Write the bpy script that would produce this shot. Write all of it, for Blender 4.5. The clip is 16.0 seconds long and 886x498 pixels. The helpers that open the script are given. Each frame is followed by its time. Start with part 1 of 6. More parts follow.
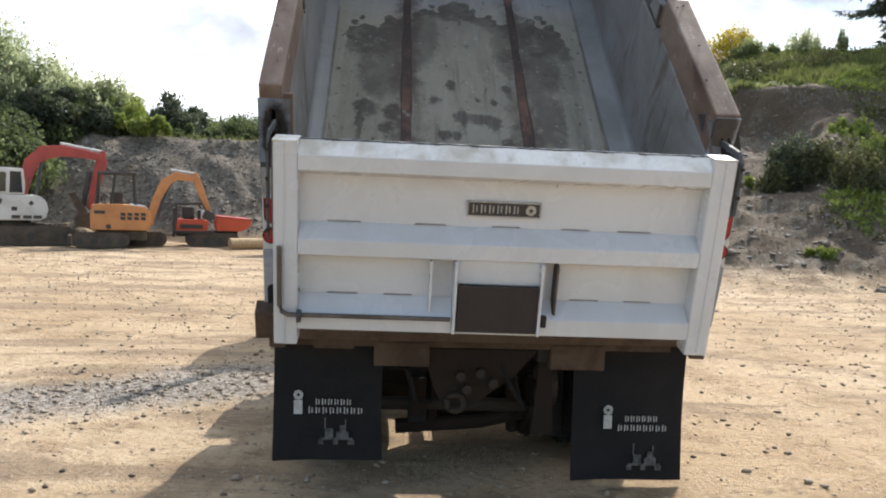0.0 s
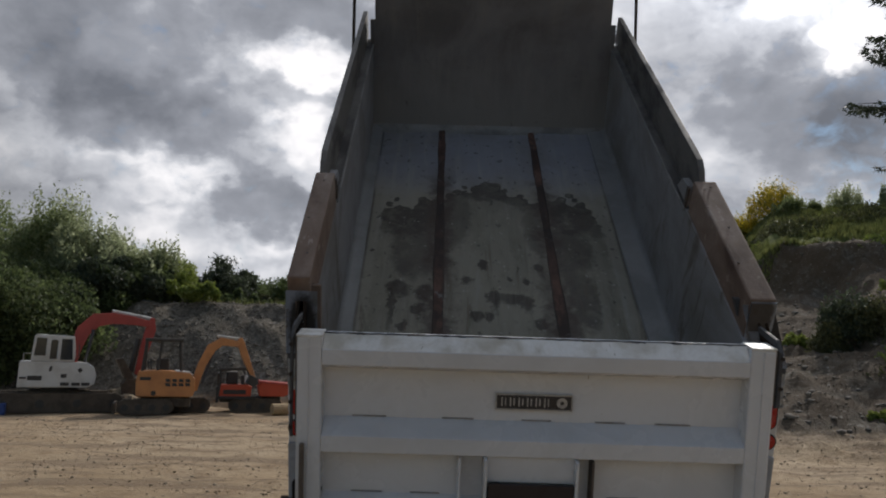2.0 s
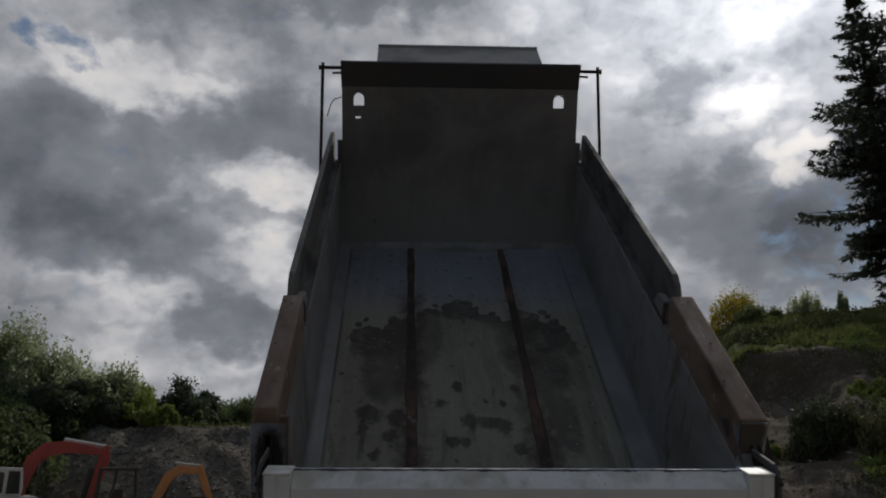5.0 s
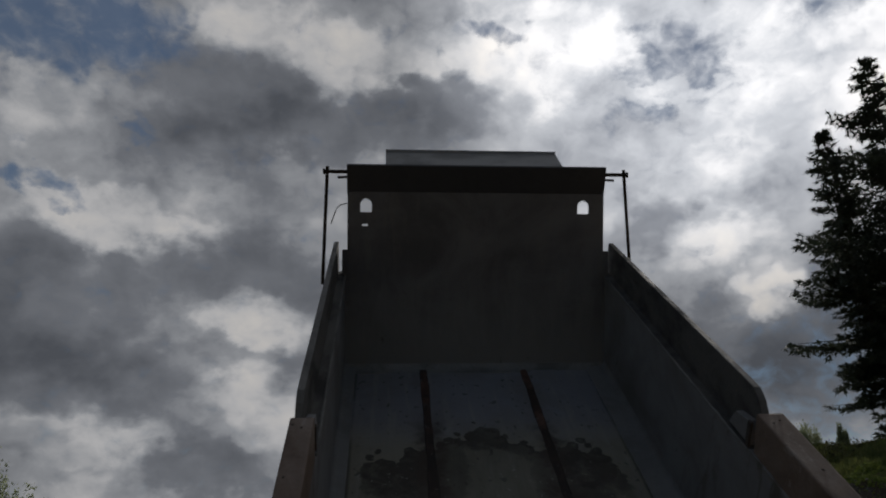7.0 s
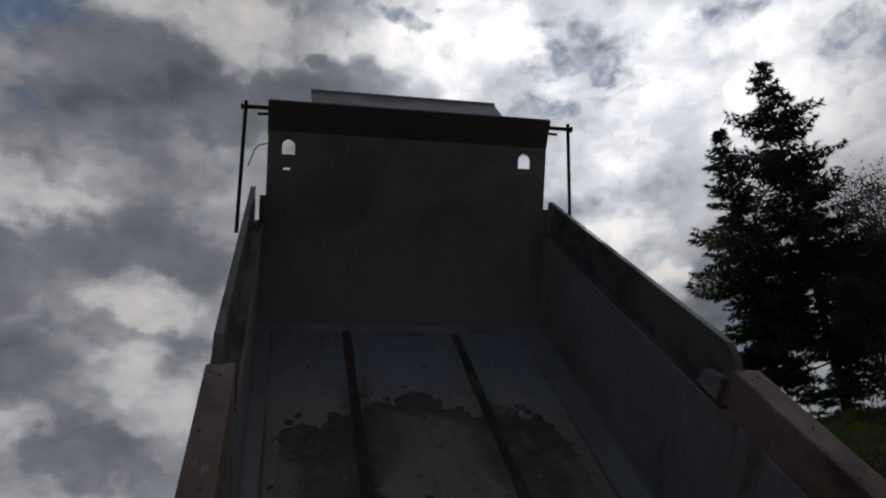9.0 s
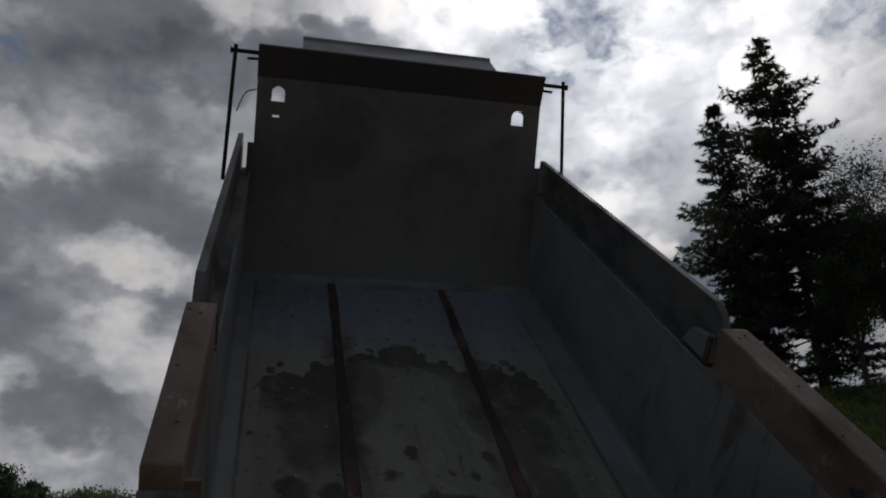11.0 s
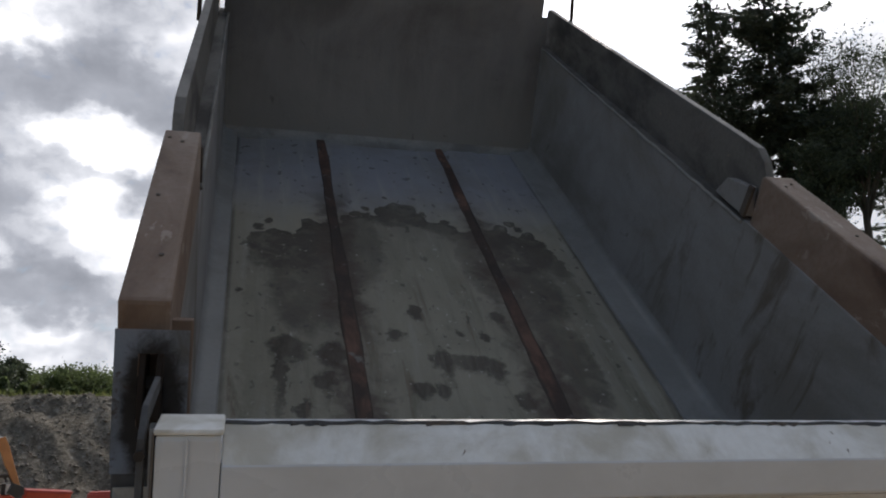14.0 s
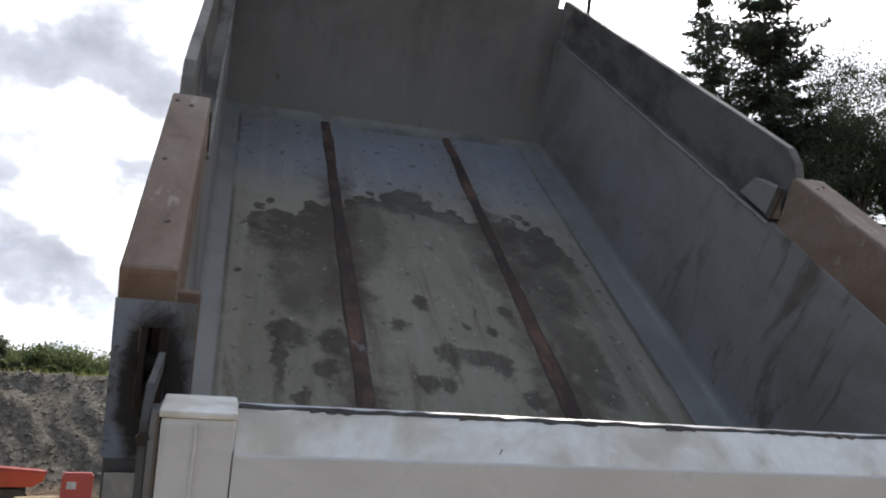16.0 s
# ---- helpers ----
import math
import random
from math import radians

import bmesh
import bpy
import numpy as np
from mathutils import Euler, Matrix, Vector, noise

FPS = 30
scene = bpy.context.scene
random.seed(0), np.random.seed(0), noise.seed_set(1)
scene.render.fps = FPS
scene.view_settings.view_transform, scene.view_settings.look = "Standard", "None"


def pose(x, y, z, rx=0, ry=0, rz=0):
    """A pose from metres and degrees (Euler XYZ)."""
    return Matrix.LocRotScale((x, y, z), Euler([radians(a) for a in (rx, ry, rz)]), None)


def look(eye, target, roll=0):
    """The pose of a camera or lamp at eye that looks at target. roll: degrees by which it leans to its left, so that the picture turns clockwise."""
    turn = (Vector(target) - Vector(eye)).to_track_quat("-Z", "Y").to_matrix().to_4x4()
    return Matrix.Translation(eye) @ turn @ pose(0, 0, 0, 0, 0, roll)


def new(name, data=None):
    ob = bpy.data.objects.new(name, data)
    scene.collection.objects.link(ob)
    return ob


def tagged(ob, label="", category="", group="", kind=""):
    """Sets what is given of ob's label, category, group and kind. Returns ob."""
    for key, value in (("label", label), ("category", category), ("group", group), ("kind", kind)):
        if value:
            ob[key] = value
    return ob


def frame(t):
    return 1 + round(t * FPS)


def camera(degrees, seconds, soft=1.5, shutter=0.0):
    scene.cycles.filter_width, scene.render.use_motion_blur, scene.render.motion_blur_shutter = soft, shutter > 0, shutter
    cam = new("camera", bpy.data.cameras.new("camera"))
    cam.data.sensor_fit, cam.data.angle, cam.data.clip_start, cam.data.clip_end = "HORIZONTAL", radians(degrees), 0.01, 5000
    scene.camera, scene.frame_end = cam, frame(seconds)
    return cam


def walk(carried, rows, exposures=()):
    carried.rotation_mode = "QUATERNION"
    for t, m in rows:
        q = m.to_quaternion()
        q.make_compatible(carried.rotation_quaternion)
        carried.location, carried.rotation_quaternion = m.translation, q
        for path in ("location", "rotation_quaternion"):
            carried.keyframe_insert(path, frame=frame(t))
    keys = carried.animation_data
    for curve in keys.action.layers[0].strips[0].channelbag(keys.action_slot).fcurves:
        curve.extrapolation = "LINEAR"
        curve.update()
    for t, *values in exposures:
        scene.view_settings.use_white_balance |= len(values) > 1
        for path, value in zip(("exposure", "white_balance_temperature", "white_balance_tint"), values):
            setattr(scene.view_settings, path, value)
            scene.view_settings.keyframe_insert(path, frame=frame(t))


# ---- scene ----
cam = camera(57.86, 16.0, 2.0, 0.0)
PATH = [
    (0.0, pose(-0.550, -4.874, 1.766, 86.46, -1.90, -3.68)),
    (0.5, pose(-0.463, -4.899, 1.800, 89.38, -2.27, -1.37)),
    (1.0, pose(-0.453, -4.879, 1.852, 92.50, -1.58, -0.76)),
    (1.5, pose(-0.463, -4.852, 1.890, 95.27, -1.80, -0.21)),
    (2.0, pose(-0.457, -4.817, 1.939, 97.57, -1.30, -0.40)),
    (2.5, pose(-0.449, -4.728, 1.960, 100.16, -0.88, -1.47)),
    (3.0, pose(-0.456, -4.725, 1.960, 101.00, -0.40, -2.37)),
    (3.5, pose(-0.450, -4.728, 1.997, 101.51, -0.51, -2.25)),
    (4.0, pose(-0.456, -4.748, 2.005, 103.69, -0.34, -2.19)),
    (6.5, pose(-0.686, -4.135, 2.068, 111.35, 1.50, -3.29)),
    (7.0, pose(-0.777, -3.847, 2.092, 115.49, 1.41, -3.74)),
    (7.5, pose(-0.878, -3.625, 2.075, 114.58, 1.87, -6.39)),
    (8.0, pose(-0.944, -3.434, 2.099, 114.34, 3.54, -9.22)),
    (10.5, pose(-0.941, -3.081, 2.058, 113.31, 1.42, -12.52)),
    (11.0, pose(-0.928, -3.087, 2.035, 111.92, 0.97, -12.55)),
    (11.5, pose(-0.902, -3.067, 2.016, 110.46, 1.00, -12.20)),
    (12.0, pose(-0.892, -3.051, 1.996, 108.16, 0.50, -12.31)),
    (12.5, pose(-0.906, -3.015, 1.990, 106.65, 0.29, -10.88)),
    (13.0, pose(-0.957, -2.873, 1.990, 106.44, 0.20, -13.03)),
    (13.5, pose(-0.994, -2.766, 1.985, 104.59, 0.56, -13.00)),
    (14.0, pose(-0.981, -2.610, 1.988, 103.74, 0.80, -14.37)),
    (14.5, pose(-0.992, -2.501, 1.970, 102.96, -0.58, -14.24)),
    (15.0, pose(-1.009, -2.442, 1.951, 100.36, -0.56, -15.97)),
    (15.5, pose(-1.002, -2.411, 1.954, 99.69, -1.45, -16.45)),
    (16.0, pose(-1.039, -2.423, 1.987, 103.54, -1.77, -15.90)),
]
EXPOSURES = [(0.0, 0.8, 6500, 11), (0.5, 0.35, 6500, 11), (1.0, -0.36, 6500, 11), (1.5, -0.72, 6500, 11), (2.0, -0.92, 6500, 12), (2.5, -0.85, 6500, 12), (3.5, -1.0, 6500, 12), (4.0, -1.32, 6500, 12), (6.5, -2.05, 6500, 10.5), (7.0, -2.2, 6500, 10.5), (8.0, -2.0, 6500, 10.5), (10.5, -2.2, 6500, 10.5), (11.5, -1.6, 6500, 12.5), (12.0, -1.0, 6500, 12.5), (12.5, -0.7, 6500, 12.5), (13.0, -0.95, 6500, 12.5), (13.5, -1.0, 6500, 12.5), (14.0, -0.5, 6500, 12.5), (14.5, -0.1, 6500, 12.5), (15.5, 0.2, 6500, 12.5), (16.0, 0.25, 6500, 12.5)]
walk(cam, PATH, EXPOSURES)


# ---------- world, sun ----------
SUN_AZ, SUN_EL = 28.0, 40.0


def direction(az, el):
    a, e = radians(az), radians(el)
    return Vector((math.sin(a) * math.cos(e), math.cos(a) * math.cos(e), math.sin(e)))


class Graph:
    """Short hand for building node trees."""

    def __init__(self, tree):
        self.tree = tree
        tree.nodes.clear()

    def add(self, kind):
        return self.tree.nodes.new(kind)

    def put(self, socket, value):
        if isinstance(value, bpy.types.NodeSocket):
            self.tree.links.new(value, socket)
        elif value is not None:
            socket.default_value = value

    def math(self, op, a, b=0.0, c=0.0, clamp=False):
        n = self.add("ShaderNodeMath")
        n.operation, n.use_clamp = op, clamp
        for k, v in enumerate((a, b, c)):
            self.put(n.inputs[k], v)
        return n.outputs[0]

    def vec(self, op, a, b=None, scale=None):
        n = self.add("ShaderNodeVectorMath")
        n.operation = op
        self.put(n.inputs[0], a)
        if b is not None:
            self.put(n.inputs[1], b)
        if scale is not None:
            self.put(n.inputs[3], scale)
        return n.outputs["Value" if op in ("DOT_PRODUCT", "LENGTH") else "Vector"]

    def noise(self, vector, scale, detail=5.0, rough=0.55, warp=0.0, out="Fac"):
        n = self.add("ShaderNodeTexNoise")
        self.put(n.inputs["Vector"], vector)
        n.inputs["Scale"].default_value = scale
        n.inputs["Detail"].default_value = detail
        n.inputs["Roughness"].default_value = rough
        n.inputs["Distortion"].default_value = warp
        return n.outputs[out]

    def span(self, value, lo, hi, a=0.0, b=1.0, smooth=True):
        if lo > hi:
            lo, hi, a, b = hi, lo, b, a
        n = self.add("ShaderNodeMapRange")
        n.interpolation_type = "SMOOTHSTEP" if smooth else "LINEAR"
        for k, v in zip(("Value", "From Min", "From Max", "To Min", "To Max"), (value, lo, hi, a, b)):
            self.put(n.inputs[k], v)
        return n.outputs[0]

    def mix(self, fac, a, b, blend="MIX"):
        n = self.add("ShaderNodeMix")
        n.data_type, n.blend_type = "RGBA", blend
        self.put(n.inputs[0], fac)
        for k, v in ((6, a), (7, b)):
            self.put(n.inputs[k], (*v, 1) if isinstance(v, tuple) and len(v) == 3 else v)
        return n.outputs[2]

    def ramp(self, fac, stops):
        n = self.add("ShaderNodeValToRGB")
        while len(n.color_ramp.elements) < len(stops):
            n.color_ramp.elements.new(0.5)
        for e, (p, c) in zip(n.color_ramp.elements, stops):
            e.position, e.color = p, (*c, 1)
        self.put(n.inputs[0], fac)
        return n.outputs[0]

    def scaled(self, vector, sx, sy, sz):
        n = self.add("ShaderNodeMapping")
        self.put(n.inputs[0], vector)
        n.inputs["Scale"].default_value = (sx, sy, sz)
        return n.outputs[0]

    def split(self, vector):
        n = self.add("ShaderNodeSeparateXYZ")
        self.put(n.inputs[0], vector)
        return n.outputs


def make_sky():
    world = bpy.data.worlds.new("sky")
    scene.world = world
    world.use_nodes = True
    g = Graph(world.node_tree)
    d = g.vec("NORMALIZE", g.add("ShaderNodeTexCoord").outputs["Generated"])
    dx, dy, dz = g.split(d)
    # the sky's own map: bearing and height, in degrees
    az = g.math("MULTIPLY", g.math("ARCTAN2", dx, dy), 57.296)
    el = g.math("MULTIPLY", g.math("ARCSINE", dz), 57.296)
    ball = g.vec("SCALE", g.scaled(d, 1.0, 1.0, 1.35), scale=10.0)
    roll = g.vec("SUBTRACT", g.noise(ball, 0.75, 3, 0.55, out="Color"), (0.5, 0.5, 0.5))
    curl = g.vec("SUBTRACT", g.noise(ball, 2.2, 5, 0.50, out="Color"), (0.5, 0.5, 0.5))
    wx, wy, _ = g.split(g.vec("ADD", g.vec("SCALE", roll, scale=6.0), g.vec("SCALE", curl, scale=7.0)))
    ax, ey = g.math("ADD", az, wx), g.math("ADD", el, g.math("MULTIPLY", wy, 0.75))
    puff = g.vec("ADD", ball, g.vec("SCALE", curl, scale=0.30))
    body = g.noise(puff, 1.15, 7, 0.50, 0.0)
    fine = g.noise(puff, 3.6, 7, 0.54, 0.25)
    # thinner towards the sun reads lighter, so each heap has a bright rim and a dull belly
    s = direction(SUN_AZ, SUN_EL)
    step = g.vec("SCALE", g.vec("NORMALIZE", g.vec("SUBTRACT", tuple(s), d)), scale=0.30)
    ahead = g.noise(g.vec("ADD", puff, step), 1.15, 7, 0.50, 0.0)
    aim = g.vec("DOT_PRODUCT", d, tuple(s))

    def mass(a, e, ra, re, amount, soft=0.15):
        r = g.math("ADD", g.math("POWER", g.math("DIVIDE", g.math("SUBTRACT", ax, a), ra), 2.0), g.math("POWER", g.math("DIVIDE", g.math("SUBTRACT", ey, e), re), 2.0))
        return g.span(r, 2.1, soft, 0.0, amount)

    def gather(base, places):
        for row in places:
            base = g.math("ADD", base, mass(*row))
        return base

    shade = g.math("ADD", 0.27, g.math("MULTIPLY", g.math("SUBTRACT", body, 0.5), 1.35))
    shade = g.math("ADD", shade, g.math("MULTIPLY", g.math("SUBTRACT", fine, 0.5), 0.34))
    shade = g.math("ADD", shade, g.math("MULTIPLY", g.math("SUBTRACT", ahead, body), 1.3))
    # thick, dull cloud: bearing, height, half width, half height, depth
    shade = gather(shade, (
        (-13.5, 35.2, 7.0, 2.9, -0.46), (-2.5, 34.2, 7.5, 2.3, -0.44), (5.0, 35.3, 4.5, 1.6, -0.22), (-16.0, 31.8, 5.0, 1.8, -0.20),
        (-24.5, 20.0, 7.5, 4.3, -0.52), (-9.5, 23.3, 5.5, 2.8, -0.46), (-20.0, 15.8, 6.0, 2.0, -0.28), (-9.5, 17.2, 4.5, 1.6, -0.26),
        (-12.3, 9.8, 3.6, 2.1, -0.42), (-23.5, 11.6, 3.6, 1.5, -0.24), (21.3, 25.3, 2.8, 2.2, -0.25), (24.5, 16.2, 6.5, 3.3, -0.45), (31.5, 15.5, 4.5, 4.6, -0.50)))
    # thin, glowing cloud
    shade = gather(shade, (
        (-11.0, 39.4, 8.0, 1.9, 0.22), (1.0, 38.8, 9.0, 2.0, 0.26), (13.7, 38.6, 6.5, 3.4, 0.36), (33.5, 33.0, 7.0, 5.5, 0.22), (23.5, 29.6, 6.0, 2.4, 0.12),
        (-19.3, 26.2, 6.5, 1.5, 0.34), (-10.2, 20.0, 3.6, 1.5, 0.36), (-8.0, 14.4, 3.8, 2.2, 0.30), (-20.5, 11.9, 5.0, 1.7, 0.22), (-16.5, 7.2, 6.5, 1.7, 0.24),
        (25.2, 24.0, 3.0, 1.9, 0.26), (28.2, 20.6, 2.0, 1.2, 0.40), (-27.3, 32.3, 3.0, 2.2, 0.24), (44.0, 30.0, 9.0, 6.5, 0.24)))
    holes = g.math("MULTIPLY", g.span(g.noise(ball, 0.8, 6, 0.55, 0.2), 0.36, 0.52), g.span(aim, 0.60, 0.15, 0.0, 1.0))
    # gaps of blue
    holes = gather(holes, (
        (-28.5, 38.0, 10.0, 3.2, 1.25), (-26.8, 27.2, 2.2, 0.9, 0.9), (-22.6, 27.0, 1.6, 0.6, 0.8), (24.8, 36.2, 4.6, 2.6, 0.85), (20.8, 33.6, 2.2, 1.2, 0.55),
        (9.7, 40.2, 3.0, 0.9, 0.9), (36.0, 37.8, 3.2, 1.5, 0.7), (47.0, 33.0, 4.5, 2.4, 0.6), (31.5, 13.0, 6.0, 6.0, 0.42), (-20.5, 32.3, 1.8, 0.8, 0.6)))
    holes = g.math("SUBTRACT", holes, mass(23.6, 34.7, 4.5, 0.6, 0.75))
    holes = g.span(g.math("SUBTRACT", holes, g.math("MULTIPLY", g.math("SUBTRACT", fine, 0.45), 2.2)), 0.0, 1.3, 0.0, 0.85)
    holes = g.math("ADD", holes, g.span(aim, 0.50, 0.10, 0.0, 0.28), clamp=True)
    colour = g.ramp(g.math("DIVIDE", g.math("ADD", shade, 0.58), 1.73), ((0.0, CLOUD[0]), (0.36, CLOUD[1]), (0.55, CLOUD[2]), (0.70, CLOUD[3]), (0.97, CLOUD[4])))
    sky = g.add("ShaderNodeTexSky")
    sky.sky_type, sky.sun_disc = "NISHITA", False
    sky.air_density, sky.dust_density, sky.ozone_density = 1.3, 0.1, 3.0
    sky.sun_elevation, sky.sun_rotation = radians(SUN_EL), radians(SUN_AZ)
    clear, cloud, both = g.add("ShaderNodeBackground"), g.add("ShaderNodeBackground"), g.add("ShaderNodeMixShader")
    g.put(clear.inputs[0], sky.outputs[0])
    clear.inputs[1].default_value = 0.15
    g.put(cloud.inputs[0], colour)
    # cloud is brightest towards the sun, which shines through it
    lit = g.math("ADD", g.span(aim, 0.35, 0.66, CLOUD_AWAY, CLOUD_TOWARD), g.span(aim, 0.925, 0.999, 0.0, 5.0))
    g.put(cloud.inputs[1], lit)
    g.put(both.inputs[0], holes)
    g.put(both.inputs[1], cloud.outputs[0])
    g.put(both.inputs[2], clear.outputs[0])
    g.put(g.add("ShaderNodeOutputWorld").inputs[0], both.outputs[0])


CLOUD = ((0.105, 0.114, 0.132), (0.215, 0.228, 0.254), (0.385, 0.40, 0.425), (0.61, 0.610, 0.618), (0.86, 0.815, 0.755))
CLOUD_AWAY, CLOUD_TOWARD = 0.44, 3.0
make_sky()
sun = new("sun", bpy.data.lights.new("sun", "SUN"))
sun.data.energy, sun.data.angle, sun.data.color = 3.8, radians(0.6), (1.0, 0.94, 0.85)
sun.matrix_world = look(direction(SUN_AZ, SUN_EL) * 60, (0, 0, 0))


# ---------- materials ----------
def material(name, build):
    m = bpy.data.materials.new(name)
    m.use_nodes = True
    g = Graph(m.node_tree)
    out = g.add("ShaderNodeOutputMaterial")
    b = g.add("ShaderNodeBsdfPrincipled")
    g.put(out.inputs[0], b.outputs[0])
    build(g, b, g.add("ShaderNodeTexCoord").outputs["Object"])
    return m


def bump(g, b, height, strength, distance):
    n = g.add("ShaderNodeBump")
    n.inputs["Strength"].default_value, n.inputs["Distance"].default_value = strength, distance
    g.put(n.inputs["Height"], height)
    g.put(b.inputs["Normal"], n.outputs[0])


def worn(name, base, dirt, scale=3.0, amount=0.5, rough=0.5, metal=0.0, grain=60.0, relief=0.25, spots=0.0, spot=(0.09, 0.045, 0.025), streak=(1, 1, 1), speck=0.30, gloss=0.5):
    """A painted or bare surface with large stains, fine grain and small spots of wear."""
    def build(g, b, co):
        cs = g.scaled(co, *streak)
        big = g.span(g.noise(cs, scale, 7, 0.62, 0.4), 0.38, 0.68)
        small = g.noise(co, grain, 4, 0.6)
        c = g.mix(g.math("MULTIPLY", big, amount), base, dirt)
        c = g.mix(g.math("MULTIPLY", g.span(small, 0.35, 0.75), speck), c, dirt)
        if spots:
            s = g.span(g.noise(cs, scale * 4.3, 8, 0.7, 0.6), 0.70 - spots * 0.2, 0.74 - spots * 0.18)
            c = g.mix(s, c, spot)
        g.put(b.inputs["Base Color"], c)
        g.put(b.inputs["Roughness"], g.span(big, 0, 1, rough - 0.08, min(rough + 0.2, 1)))
        b.inputs["Metallic"].default_value = metal
        b.inputs["Specular IOR Level"].default_value = gloss
        bump(g, b, g.math("ADD", g.math("MULTIPLY", small, 0.3), g.noise(co, scale * 3, 5, 0.6)), relief, 0.01)
    return material(name, build)


def bed_floor_look(g, b, co):
    x, u, v = g.split(co)
    ragged = g.vec("SUBTRACT", g.noise(co, 11.0, 9, 0.72, out="Color"), (0.5, 0.5, 0.5))
    wx, wu, wv = g.split(g.vec("ADD", co, g.vec("SCALE", ragged, scale=0.15)))
    big = g.noise(co, 1.6, 7, 0.62, 0.4)
    edge = g.noise(co, 3.2, 8, 0.66, 0.3)
    scallop = g.noise(co, 7.5, 6, 0.6, 0.5)
    run = g.noise(g.scaled(co, 9.0, 0.7, 1), 1.6, 6, 0.65, 0.3)
    drip = g.noise(g.scaled(co, 7.0, 1.0, 1), 1.5, 8, 0.70, 0.6)

    def patch(cx, cu, rx, ru, tail=1.0):
        """Squared distance from a patch's middle, in its own half sizes; tail: how much farther it runs downhill."""
        du = g.math("SUBTRACT", wu, cu)
        du = g.math("ADD", g.math("DIVIDE", g.math("MAXIMUM", du, 0.0), ru), g.math("DIVIDE", g.math("MINIMUM", du, 0.0), ru * tail))
        return g.math("ADD", g.math("POWER", g.math("DIVIDE", g.math("SUBTRACT", wx, cx), rx), 2.0), g.math("POWER", du, 2.0))

    # the upper edge of the mud that has slid down, across the bed
    shore = ((-0.97, 2.40), (-0.93, 2.66), (-0.84, 2.72), (-0.77, 2.62), (-0.68, 2.72), (-0.61, 2.89), (-0.52, 2.80), (-0.46, 2.78), (-0.38, 2.87), (-0.28, 2.90),
             (-0.17, 3.00), (-0.055, 3.10), (0.01, 3.04), (0.07, 2.95), (0.15, 2.88), (0.29, 2.86), (0.39, 2.81), (0.49, 2.80), (0.57, 2.86), (0.66, 2.84), (0.76, 2.82), (0.82, 2.70), (0.86, 2.40))
    line = g.ramp(g.math("MULTIPLY_ADD", wx, 0.5, 0.5), [(px * 0.5 + 0.5, (pu * 0.25,) * 3) for px, pu in shore])
    lobe = g.add("ShaderNodeTexVoronoi")
    lobe.feature = "SMOOTH_F1"
    lobe.inputs["Scale"].default_value, lobe.inputs["Smoothness"].default_value = 9.5, 0.2
    g.put(lobe.inputs["Vector"], g.vec("ADD", co, g.vec("SCALE", ragged, scale=0.05)))
    wave = g.math("ADD", g.math("MULTIPLY", g.math("SUBTRACT", scallop, 0.5), 0.22), g.math("MULTIPLY", g.math("SUBTRACT", lobe.outputs["Distance"], 0.38), 0.30))
    gap = g.math("SUBTRACT", g.math("MULTIPLY", line, 4.0), g.math("ADD", wu, wave))
    inside = g.math("MULTIPLY", g.span(gap, 0.0, 0.022), g.math("MULTIPLY", g.span(wx, -0.97, -0.93), g.span(wx, 0.88, 0.84)))
    # where it lies thick
    thick = None
    for cx, cu, rx, ru, amount in ((-0.72, 2.45, 0.30, 0.36, 1.0), (-0.66, 2.02, 0.22, 0.40, 0.78), (-0.05, 2.92, 0.34, 0.20, 0.88), (0.28, 2.74, 0.22, 0.16, 0.70), (0.66, 2.52, 0.26, 0.32, 1.0),
                                   (0.58, 2.05, 0.18, 0.44, 0.80), (0.60, 1.46, 0.12, 0.46, 0.80), (-0.34, 2.45, 0.14, 0.55, 0.65), (0.30, 2.35, 0.10, 0.40, 0.55), (0.47, 1.10, 0.08, 0.25, 0.55), (0.80, 2.30, 0.09, 0.15, 0.8)):
        e = g.span(g.math("ADD", patch(cx, cu, rx, ru), g.math("MULTIPLY", g.math("SUBTRACT", edge, 0.5), 2.4)), 1.25, 0.45, 0.0, amount)
        thick = e if thick is None else g.math("MAXIMUM", thick, e)
    rim = g.math("MULTIPLY", g.span(gap, 0.26, 0.03), 1.0)
    wet = g.math("MULTIPLY", inside, g.math("MAXIMUM", g.math("MAXIMUM", thick, rim), g.span(u, 2.2, 2.8, 0.05, 0.30)))
    wet = g.math("MULTIPLY", wet, g.span(scallop, 0.30, 0.52, 0.62, 1.0))
    # single smears and drips
    smear = None
